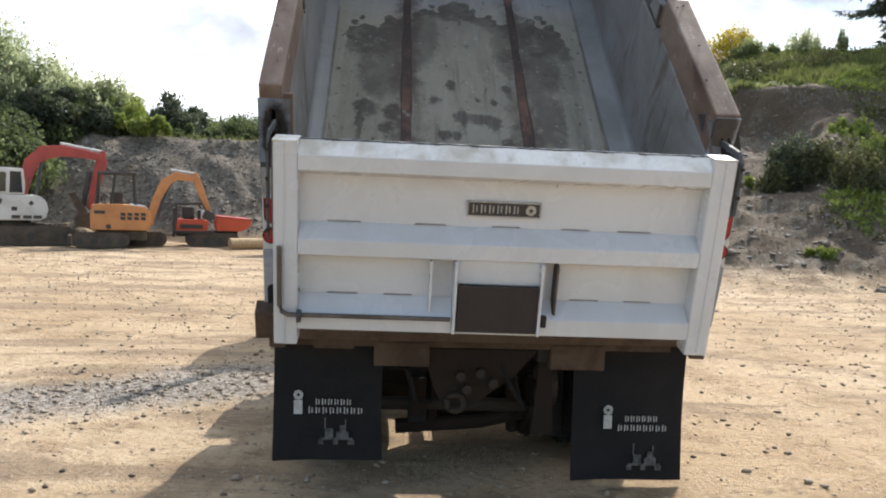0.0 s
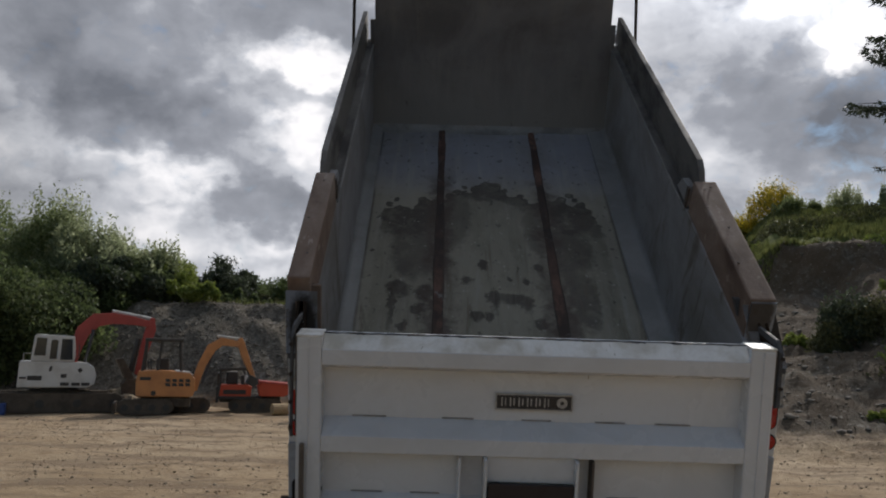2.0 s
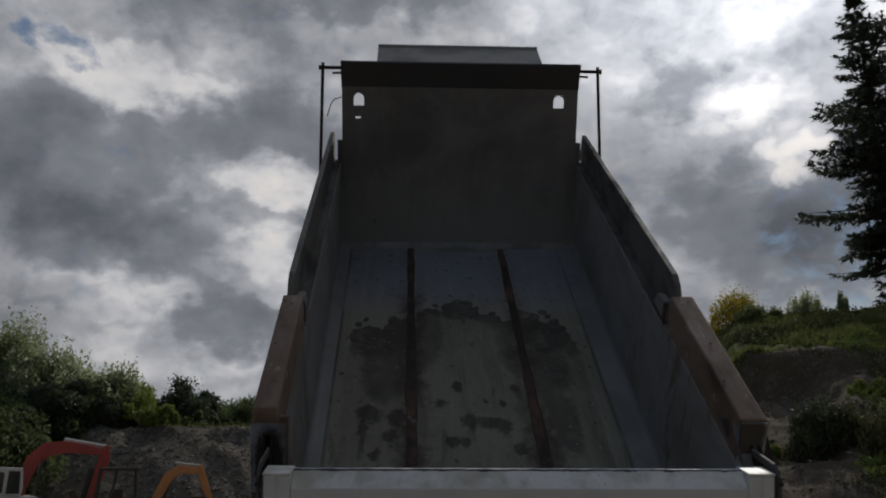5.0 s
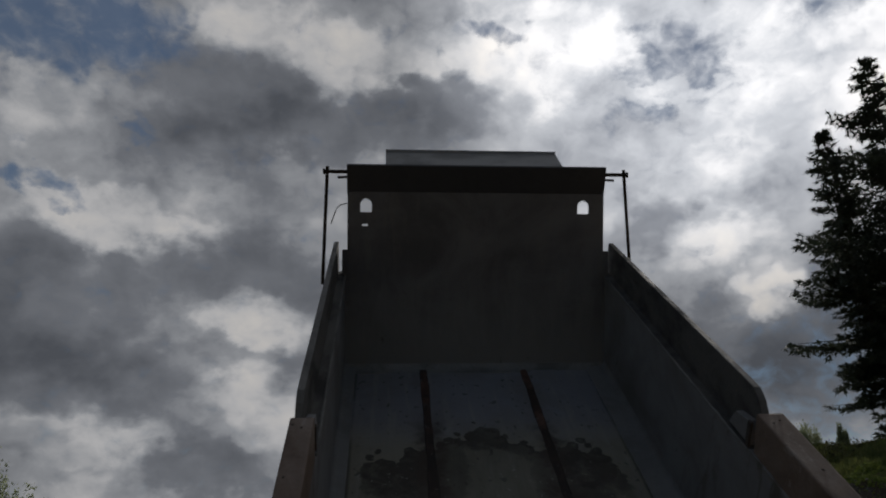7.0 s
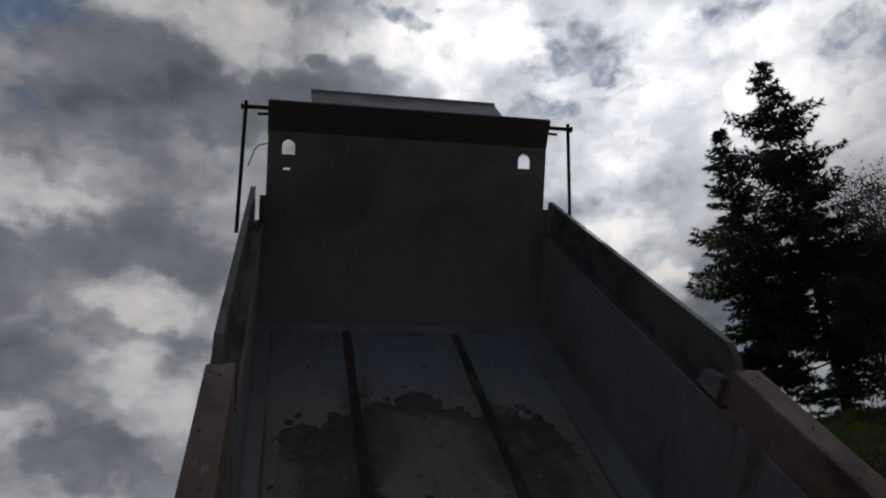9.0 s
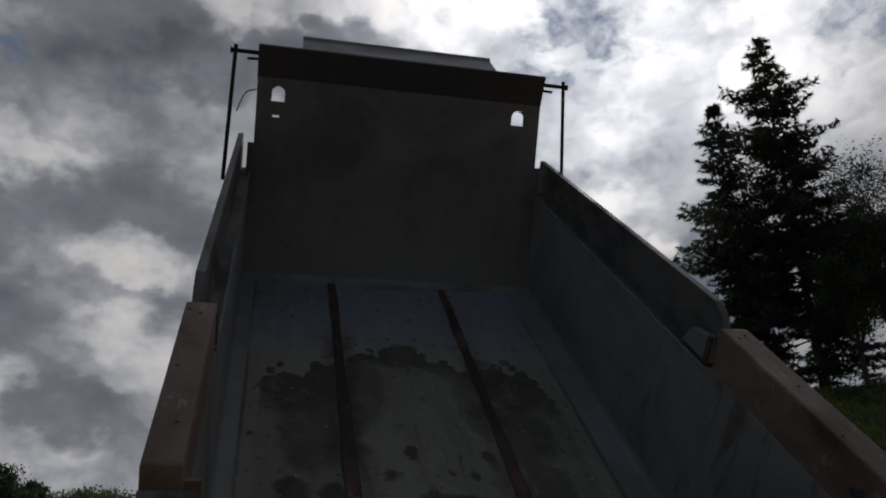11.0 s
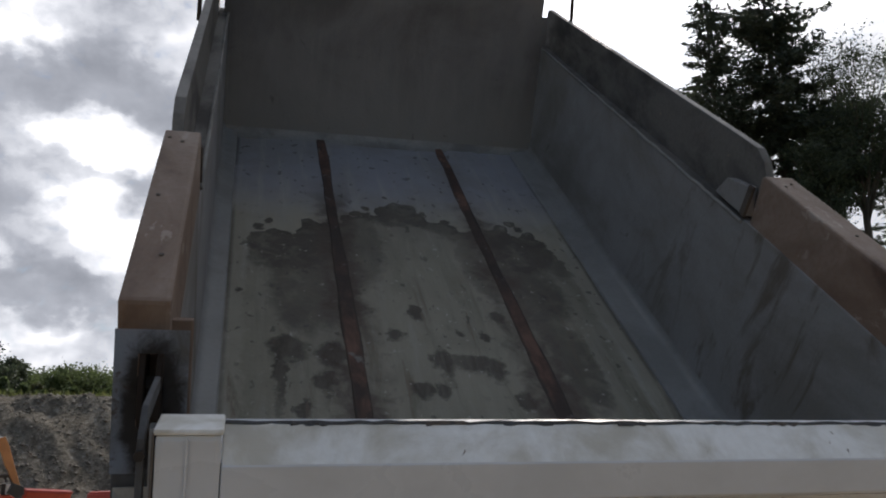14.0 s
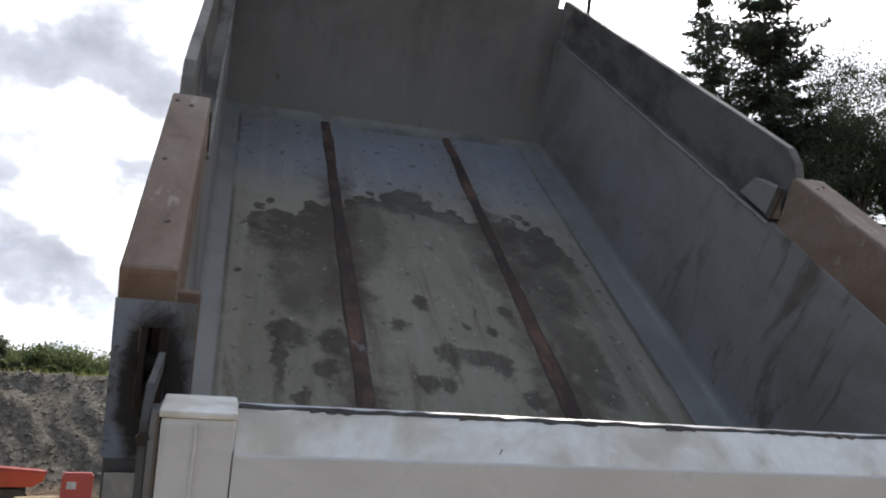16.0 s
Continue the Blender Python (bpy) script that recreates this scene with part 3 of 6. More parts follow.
BARK = worn("dark_bark", (0.055, 0.045, 0.036), (0.10, 0.085, 0.07), 4.0, 0.6, 0.95, 0, 30, 0.6, 0, (0, 0, 0), (3, 3, 0.6))
FIR = foliage("fir_needles", (0.034, 0.046, 0.034), (0.085, 0.105, 0.070), 0.35)
LEAF_DEEP = foliage("deep_green_leaves", (0.065, 0.09, 0.035), (0.20, 0.25, 0.10), 0.55)
LEAF_SCRUB = foliage("scrub_leaves", (0.050, 0.056, 0.024), (0.17, 0.175, 0.07), 0.4)
# darkened leaf green, with shade partly put into the colour
LEAF_DARK = foliage("shade_toned_leaves", (0.036, 0.050, 0.030), (0.105, 0.130, 0.070), 0.4)
LEAF_MID = foliage("green_leaves", (0.14, 0.18, 0.075), (0.38, 0.43, 0.20), 0.68)
LEAF_GREY = foliage("grey_green_leaves", (0.25, 0.29, 0.16), (0.56, 0.60, 0.38), 0.72)
LEAF_LIME = foliage("lime_leaves", (0.15, 0.20, 0.04), (0.34, 0.39, 0.09), 0.45)
BROOM = foliage("yellow_broom_bloom", (0.13, 0.16, 0.035), (0.80, 0.60, 0.05), 0.6, (0.85, 0.62, 0.04))
GRASS = foliage("meadow_grass", (0.11, 0.135, 0.038), (0.28, 0.29, 0.10), 0.45)


# ---------- building helpers ----------
def part(name, bm, mat, parent=None, label="", at=None, smooth=False):
    """Link a bmesh as one mesh object under a thing or a part."""
    me = bpy.data.meshes.new(name)
    bm.normal_update()
    bm.to_mesh(me)
    bm.free()
    if smooth:
        me.polygons.foreach_set("use_smooth", [True] * len(me.polygons))
        me.set_sharp_from_angle(angle=radians(35))
    me.materials.append(mat)
    ob = new(name, me)
    ob.parent = parent
    if at is not None:
        ob.matrix_local = at
    return tagged(ob, label) if label else ob


def raw(name, verts, faces, mat, parent=None, label=""):
    """Link plain arrays of corners and faces of equal size as one mesh object."""
    me = bpy.data.meshes.new(name)
    verts, faces = np.asarray(verts, np.float32), np.asarray(faces, np.int32)
    n, k = faces.shape
    me.vertices.add(len(verts))
    me.vertices.foreach_set("co", verts.ravel())
    me.loops.add(n * k)
    me.loops.foreach_set("vertex_index", faces.ravel())
    me.polygons.add(n)
    me.polygons.foreach_set("loop_start", np.arange(0, n * k, k, dtype=np.int32))
    me.update(calc_edges=True)
    me.materials.append(mat)
    ob = new(name, me)
    ob.parent = parent
    return tagged(ob, label) if label else ob


def box(x0, x1, y0, y1, z0, z1, bevel=0.0, bm=None):
    bm = bm or bmesh.new()
    made = bmesh.ops.create_cube(bm, size=1.0)["verts"]
    for v in made:
        v.co = Vector((x0 + (v.co.x + 0.5) * (x1 - x0), y0 + (v.co.y + 0.5) * (y1 - y0), z0 + (v.co.z + 0.5) * (z1 - z0)))
    if bevel:
        edges = list({e for v in made for e in v.link_edges})
        bmesh.ops.bevel(bm, geom=edges, offset=bevel, segments=2, profile=0.6, affect="EDGES")
    return bm


def prism(profile, x0, x1, bevel=0.0, bm=None, axis="x"):
    """A closed outline, swept along x (outline in y, z) or along y (outline in x, z)."""
    bm = bm or bmesh.new()
    put = (lambda a, p, q: (a, p, q)) if axis == "x" else (lambda a, p, q: (p, a, q))
    rings = [[bm.verts.new(put(a, p, q)) for p, q in profile] for a in (x0, x1)]
    n = len(profile)
    faces = [bm.faces.new(rings[0]), bm.faces.new(rings[1][::-1])]
    for i in range(n):
        faces.append(bm.faces.new((rings[0][(i + 1) % n], rings[0][i], rings[1][i], rings[1][(i + 1) % n])))
    bmesh.ops.recalc_face_normals(bm, faces=faces)
    if bevel:
        bmesh.ops.bevel(bm, geom=list({e for f in faces for e in f.edges}), offset=bevel, segments=2, profile=0.6, affect="EDGES")
    return bm


def tube(points, radius, segments=10, bm=None, taper=None, squash=1.0):
    """A round bar along a line of points."""
    bm = bm or bmesh.new()
    pts = [Vector(p) for p in points]
    rings = []
    for i, p in enumerate(pts):
        d = (pts[min(i + 1, len(pts) - 1)] - pts[max(i - 1, 0)]).normalized()
        side = d.cross(Vector((0, 0, 1)) if abs(d.z) < 0.9 else Vector((0, 1, 0))).normalized()
        up = side.cross(d)
        r = radius if taper is None else radius + (taper - radius) * i / (len(pts) - 1)
        rings.append([bm.verts.new(p + (side * math.cos(a) + up * math.sin(a) * squash) * r) for a in (2 * math.pi * k / segments for k in range(segments))])
    for a, b in zip(rings, rings[1:]):
        for k in range(segments):
            bm.faces.new((a[k], a[(k + 1) % segments], b[(k + 1) % segments], b[k]))
    bm.faces.new(rings[0][::-1])
    bm.faces.new(rings[-1])
    return bm


def lathe(profile, x, y, z, segments=28, bm=None):
    """A ring turned round the x axis: profile of (x offset, radius)."""
    bm = bm or bmesh.new()
    rings = [[bm.verts.new((x + o, y + r * math.cos(a), z + r * math.sin(a))) for a in (2 * math.pi * k / segments for k in range(segments))] for o, r in profile]
    for a, b in zip(rings, rings[1:]):
        for k in range(segments):
            bm.faces.new((a[k], a[(k + 1) % segments], b[(k + 1) % segments], b[k]))
    bmesh.ops.recalc_face_normals(bm, faces=list(bm.faces))
    return bm


def empty(name, m, label, category, group=""):
    ob = new(name)
    ob.matrix_world = m
    return tagged(ob, label, category, group)


# ---------- ground and banks ----------
def smooth_step(a, b, t):
    t = np.clip((t - a) / (b - a), 0, 1)
    return t * t * (3 - 2 * t)


def value_noise(x, y, seed):
    """Smooth noise from a seeded table, for arrays."""
    table = np.random.RandomState(seed).rand(64, 64)
    xi, yi = np.floor(x).astype(int), np.floor(y).astype(int)
    fx, fy = x - xi, y - yi
    fx, fy = fx * fx * (3 - 2 * fx), fy * fy * (3 - 2 * fy)
    a, b = table[xi % 64, yi % 64], table[(xi + 1) % 64, yi % 64]
    c, d = table[xi % 64, (yi + 1) % 64], table[(xi + 1) % 64, (yi + 1) % 64]
    return (a * (1 - fx) + b * fx) * (1 - fy) + (c * (1 - fx) + d * fx) * fy


def rough(x, y, seed, size, octaves=5, gain=0.55):
    total, amp = 0, 1.0
    for k in range(octaves):
        total = total + amp * (value_noise(x / size + 17.3 * k, y / size - 9.1 * k, seed + k) - 0.5)
        size, amp = size / 2.1, amp * gain
    return total


def height(x, y):
    """The ground's height: a flat yard, a dug bank ahead to one side and a hillside to the other."""
    x, y = np.asarray(x, float), np.asarray(y, float)
    r = np.hypot(x, y + 4.7)
    az = np.degrees(np.arctan2(x, y + 4.7))
    wob = rough(x, y, 5, 6.0, 4)
    yard = rough(x, y, 11, 3.0, 5) * 0.05 + rough(x, y, 31, 0.7, 4) * 0.040
    yard = yard * (1 - 0.6 * np.exp(-((x / 1.6) ** 2 + ((y - 1) / 3) ** 2)))
    # bank behind the machines
    d = y - 24.0 + wob * 1.2 - 0.10 * (x + 8)
    bank = 3.95 * np.clip((d + 0.4) / 5.4, 0, 1) ** 0.9 + 0.7 * smooth_step(5, 30, d) + (rough(x + 0.6 * y, y * 0.45, 21, 1.1, 5) * 0.42) * smooth_step(-0.5, 1.0, d) * (1 - 0.75 * smooth_step(4.2, 5.4, d))
    bank = bank * (1 - smooth_step(4, 14, x) * 0.3)
    # hillside, with a cut lip
    rr = r + wob * 2.0
    base = 17.6 + 0.5 * np.clip(az - 24, 0, 60) * 0.35
    step = 0.7 + 1.3 * (1 - smooth_step(25.5, 28.5, az + wob * 2))
    low = (6.8 - step) * np.clip((rr - base) / 17.0, 0, 1) ** 1.05
    lip = step * smooth_step(34.4, 35.0, rr) + 3.4 * smooth_step(35.4, 48, rr) + 1.5 * smooth_step(55, 90, rr)
    hill = low + lip + (rough(x, y, 41, 2.2, 5) * 0.34 + rough(x, y, 47, 0.7, 4) * 0.26) * smooth_step(17, 20, rr) * (1 - 0.5 * smooth_step(34, 44, rr))
    hill = hill * smooth_step(13, 23, az) * (1 - smooth_step(95, 130, az))
    return yard + np.maximum(np.maximum(bank * smooth_step(-100, -70, az), hill), 0)


def spread(lo, hi, fine_lo, fine_hi, step, grow, limit):
    line = list(np.arange(fine_lo, fine_hi, step))
    s = step
    while line[-1] < hi:
        s = min(s * grow, limit if line[-1] < 75 else 400)
        line.append(line[-1] + s)
    s = step
    while line[0] > lo:
        s = min(s * grow, limit if line[0] > -75 else 400)
        line.insert(0, line[0] - s)
    return np.array(line)


def make_ground():
    xs = spread(-2500, 2500, -7.0, 14.0, 0.13, 1.035, 0.55)
    ys = spread(-2500, 2500, -3.5, 26.0, 0.16, 1.05, 0.60)
    gx, gy = np.meshgrid(xs, ys)
    gz = height(gx, gy)
    nx, ny = len(xs), len(ys)
    i = (np.arange(ny - 1)[:, None] * nx + np.arange(nx - 1)[None]).ravel()
    ob = raw("ground", np.stack([gx.ravel(), gy.ravel(), gz.ravel()], 1), np.stack([i, i + 1, i + 1 + nx, i + nx], 1), GROUND)
    ob.data.polygons.foreach_set("use_smooth", [True] * len(ob.data.polygons))
    tagged(ob, "sandy dirt yard with ruts, dug gravel banks and grassy hillside", "ground", kind="structure")


make_ground()


def stones(name, points, sizes, mat, label, seed):
    """Many small broken stones as one piece of ground cover."""
    rs = np.random.RandomState(seed)
    base = np.array([(1, 0, 0), (-1, 0, 0), (0, 1, 0), (0, -1, 0), (0, 0, 1), (0, 0, -1), (.6, .6, .5), (-.6, .5, .55), (.5, -.6, .5), (-.55, -.6, .45)], float)
    tris = np.array([(0, 6, 2), (6, 4, 2), (2, 4, 7), (2, 7, 1), (1, 7, 4), (1, 4, 9), (1, 9, 3), (9, 4, 3), (3, 4, 8), (3, 8, 0), (8, 4, 0), (0, 4, 6), (0, 2, 5), (2, 1, 5), (1, 3, 5), (3, 0, 5)])
    n = len(points)
    turn = rs.rand(n) * 6.28
    shape = base[None] * (0.65 + 0.6 * rs.rand(n, 10, 1)) * np.stack([0.8 + 0.7 * rs.rand(n), 0.7 + 0.5 * rs.rand(n), 0.45 + 0.4 * rs.rand(n)], 1)[:, None]
    c, s = np.cos(turn)[:, None], np.sin(turn)[:, None]
    shape = np.stack([shape[..., 0] * c - shape[..., 1] * s, shape[..., 0] * s + shape[..., 1] * c, shape[..., 2]], -1) * sizes[:, None, None]
    verts = (shape + points[:, None]).reshape(-1, 3)
    faces = (tris[None] + 10 * np.arange(n)[:, None, None]).reshape(-1, 3)
    return tagged(raw(name, verts, faces, mat), label, "stones", kind="stuff")


def scatter_stones():
    rs = np.random.RandomState(7)
    # loose pebbles on the yard, thicker along the gravel lane
    x, y = rs.uniform(-13, 13, 20000), rs.uniform(-2.2, 19, 20000)
    gx = rs.uniform(-8.5, -1.5, 4500)
    gy = 3.7 + 0.55 * gx + rs.normal(0, 0.55, 4500)
    x, y = np.r_[x, gx], np.r_[y, gy]
    keep = y > -2.6
    x, y = x[keep], y[keep]
    size = 0.004 + 0.024 * rs.rand(len(x)) ** 7 + 0.006 * rs.rand(len(x))
    stones("pebbles", np.stack([x, y, height(x, y) + size * 0.25], 1), size, PEBBLE, "loose brown-grey pebbles and gravel lying on the dirt yard", 3)
    cx, cy = rs.uniform(-12, 12, 9000), rs.uniform(-2.2, 16, 9000)
    keep = rough(cx, cy, 71, 1.6, 4) > 0.08
    cx, cy = cx[keep], cy[keep]
    cs = 0.006 + 0.022 * rs.rand(len(cx)) ** 5
    stones("soil_crumbs", np.stack([cx, cy, height(cx, cy) + cs * 0.2], 1), cs, CRUMB, "dark crumbs of damp soil scattered on the yard", 6)
    # broken rock on the banks
    x, y = rs.uniform(-22, 4, 16000), rs.uniform(23.2, 30.0, 16000)
    size = 0.015 + 0.07 * rs.rand(len(x)) ** 6
    a = np.stack([x, y, height(x, y) + size * 0.15], 1)
    r, az = rs.uniform(19.8, 37, 4000), np.radians(rs.uniform(20, 50, 4000))
    bx, by = r * np.sin(az), r * np.cos(az) - 4.7
    bs = 0.02 + 0.10 * rs.rand(len(bx)) ** 7
    b = np.stack([bx, by, height(bx, by) + bs * 0.15], 1)
    stones("rubble", np.r_[a, b], np.r_[size, bs], ROCK, "grey broken rock strewn over the dug banks", 4)


scatter_stones()


# ---------- plants ----------
def leaves(centres, size, seed, long=1.6, up=0.0, droop=None):
    """Folded leaf blades at the given places: corners and faces (two triangles a blade)."""
    rs = np.random.RandomState(seed)
    n = len(centres)
    a = rs.normal(size=(n, 3))
    a[:, 2] += up
    a /= np.linalg.norm(a, axis=1)[:, None]
    b = np.cross(a, rs.normal(size=(n, 3)))
    b /= np.linalg.norm(b, axis=1)[:, None]
    c = np.cross(a, b)
    s = (size * (0.6 + 0.8 * rs.rand(n)))[:, None]
    tip, root = centres + a * s * long * 0.5, centres - a * s * long * 0.5
    left, right = centres + b * s * 0.5 + c * s * 0.12, centres - b * s * 0.5 + c * s * 0.12
    verts = np.stack([root, left, tip, right], 1).reshape(-1, 3)
    faces = (np.array([(0, 1, 2), (0, 2, 3)])[None] + 4 * np.arange(n)[:, None, None]).reshape(-1, 3)
    return verts, faces


def shrub(name, x, y, width, tall, mat, label, category, seed, count=5000, size=0.11, depth=None, sink=0.0, spiky=0.0, lobes=16, z=None):
    """A bush: stems, and leaves set in many uneven lobes with gaps between them."""
    rs = np.random.RandomState(seed)
    depth = depth or width
    z = float(height(x, y)) if z is None else z
    root = empty(name, pose(x, y, z - sink), label, category)
    cs = []
    for k in range(lobes):
        a, q = rs.rand() * 6.283, math.sqrt(rs.rand())
        top = math.sqrt(max(0.0, 1 - 0.75 * q * q))
        h = tall * (0.12 + 0.80 * rs.rand() ** 0.75 * top)
        cs.append((math.cos(a) * q * width * 0.42, math.sin(a) * q * depth * 0.42, h, min(width, tall) * (0.13 + 0.13 * rs.rand())))
    per = count // lobes
    pts = []
    for cx, cy, cz, r in cs:
        d = rs.normal(size=(per, 3))
        d /= np.linalg.norm(d, axis=1)[:, None]
        d *= (r * (0.45 + 0.75 * rs.rand(per) ** 0.5))[:, None]
        d[:, 2] *= 0.85 + spiky * rs.rand(per) * 2
        if spiky:
            shoots = rs.rand(per) < 0.35
            d[shoots, 0] *= 0.25
            d[shoots, 1] *= 0.25
            d[shoots, 2] = np.abs(d[shoots, 2]) * 1.0 + r * 0.5 * spiky * rs.rand(shoots.sum())
            stem = (rs.randint(0, 7, per) * 0.9)
            d[shoots, 0] += (np.cos(stem) * r * 0.6)[shoots]
            d[shoots, 1] += (np.sin(stem) * r * 0.6)[shoots]
        pts.append(d + np.array([cx, cy, cz]))
    pts = np.concatenate(pts)
    pts[:, 2] = np.maximum(pts[:, 2], 0.02)
    v, f = leaves(pts, np.full(len(pts), size), seed + 1, 2.0, 0.3 + spiky)
    raw("crown", v, f, mat, root)
    bm = bmesh.new()
    for cx, cy, cz, r in cs[:9]:
        tube([(cx * 0.1, cy * 0.1, -0.1), (cx * 0.5, cy * 0.5, cz * 0.45), (cx, cy, cz)], 0.02 + tall * 0.007, 5, bm, 0.008)
    part("stem", bm, BARK, root)
    return root


def conifer(x, y, z, tall, spread_low, seed, label, step=0.30, lean=0.0, bare=0.10, tier=0.42):
    """A fir: tapered trunk, tiers of drooping limbs, and needle blades along every twig."""
    rs = np.random.RandomState(seed)
    root = empty("fir_tree", pose(x, y, z - 0.3), label, "tree", "firs on the hill")
    part("trunk", tube([(0, 0, 0), (lean * 0.3, 0, tall * 0.4), (lean, 0, tall * 0.985)], tall * 0.013, 9, None, 0.03), BARK, root)
    bm = bmesh.new()
    where, along, sizes = [], [], []
    h = tall * bare * 0.5
    while h < tall * 0.985:
        q = max(0.0, (h - tall * bare) / (tall * (1 - bare)))
        reach = spread_low * (1 - q) ** 0.85 * (0.70 + 0.30 * min(1, q * 5)) * (0.80 + 0.28 * math.sin(h * 1.9 + seed) + 0.12 * math.sin(h * 4.7)) + 0.30
        thin = 0.35 if h < tall * bare else 1.0
        for k in range(int(rs.randint(9, 14) * thin + 0.5)):
            a = rs.rand() * 6.283
            length = reach * rs.uniform(0.40, 1.0) * (1.30 if rs.rand() < 0.14 else 1.0)
            # thin and bare places, so that sky shows through
            if math.sin(a * 2 + h * 0.9 + seed) + math.sin(a * 3 - h * 1.7) > 1.25:
                length *= 0.45
            rise = 0.40 * q - 0.06 + rs.uniform(-0.20, 0.16)
            ox, oy = math.cos(a), math.sin(a)
            n = max(3, int(length / step))
            line = []
            for i in range(n + 1):
                s = i / n
                line.append(Vector((lean * h / tall + ox * length * s, oy * length * s, h + length * (rise * s - 0.24 * s * s + 0.22 * s ** 4) + 0.06 * math.sin(s * 9 + a * 5))))
            tube([line[0], line[n // 2], line[n]], 0.018 + 0.010 * length, 4, bm, 0.006)
            for i in range(1, n + 1):
                s = i / n
                if s < 0.18 and rs.rand() < 0.7:
                    continue
                fan = (0.24 * length * (1.0 - s) ** 0.5 * min(1.0, s * 3) + 0.20) * rs.uniform(0.4, 1.3)
                for side in (-1, 1):
                    tw = Vector((-oy * side * 0.8 + ox * 0.6, ox * side * 0.8 + oy * 0.6, -0.34 + 0.42 * rs.rand()))
                    m = max(1, int(fan / 0.15))
                    for w in range(m):
                        where.append(line[i] + tw * (fan * (w + 0.5) / m) + Vector(rs.normal(0, 0.06, 3)))
                        along.append(tw)
                        sizes.append(0.17 + 0.15 * rs.rand())
                if i == n:
                    where.append(line[i])
                    along.append((ox, oy, 0.05))
                    sizes.append(0.26)
        h += (tier + 0.011 * tall) * rs.uniform(0.6, 1.4)
    tagged(part("branchwork", bm, BARK, root), kind="stuff")
    c, d, s = np.array(where), np.array(along), np.array(sizes)[:, None]
    n = len(c)
    d = d + rs.normal(0, 0.38, (n, 3))
    d /= np.linalg.norm(d, axis=1)[:, None]
    b = np.cross(d, rs.normal(size=(n, 3)) * 0.9 + np.array([0, 0, 1.0]))
    b /= np.linalg.norm(b, axis=1)[:, None]
    dn = np.cross(d, b)
    # each spray: a ragged leaf of narrow blades
    vs = np.stack([c - d * s * 0.8, c + b * s * 0.22, c + d * s * 1.25, c - b * s * 0.22, c + b * s * 0.72 + d * s * 0.55 + dn * s * 0.12, c - b * s * 0.72 + d * s * 0.45 + dn * s * 0.12], 1).reshape(-1, 3)
    fs = (np.array([(0, 1, 2), (0, 2, 3), (0, 4, 1), (0, 3, 5)])[None] + 6 * np.arange(n)[:, None, None]).reshape(-1, 3)
    raw("needles", vs, fs, FIR, root)
    return root


def broadleaf(x, y, z, tall, wide, mat, seed, label, count=9000, size=0.17, group=""):
    """A leafy tree: trunk, forking limbs and clumps of leaves with sky between."""
    rs = np.random.RandomState(seed)
    root = empty("leafy_tree", pose(x, y, z - 0.2), label, "tree", group)
    part("trunk", tube([(0, 0, 0), (0.1, 0.1, tall * 0.3), (0, 0, tall * 0.62)], tall * 0.016 + 0.04, 8, None, 0.05), BARK, root)
    bm, tips = bmesh.new(), []
    for k in range(26):
        a, h0 = rs.rand() * 6.283, tall * rs.uniform(0.22, 0.6)
        r, h1 = wide * 0.5 * rs.uniform(0.35, 1.0), tall * rs.uniform(0.42, 0.98)
        r *= math.sqrt(max(0.1, 1 - ((h1 / tall - 0.6) / 0.5) ** 2))
        mid = (math.cos(a) * r * 0.5, math.sin(a) * r * 0.5, (h0 + h1) / 2 + 0.3)
        tip = (math.cos(a) * r, math.sin(a) * r, h1)
        tube([(0, 0, h0), mid, tip], 0.02 + tall * 0.005, 5, bm, 0.01)
        tips += [tip, mid]
    tagged(part("branchwork", bm, BARK, root), kind="stuff")
    per = count // len(tips)
    pts = np.concatenate([np.array(t) + rs.normal(size=(per, 3)) * np.array([1, 1, 0.75]) * wide * rs.uniform(0.05, 0.12) for t in tips])
    v, f = leaves(pts, np.full(len(pts), size), seed + 1, 1.5, 0.1)
    raw("crown", v, f, mat, root)
    return root


def by_bearing(az, far, base=(-0.5, -4.7)):
    return base[0] + far * math.sin(radians(az)), base[1] + far * math.cos(radians(az))


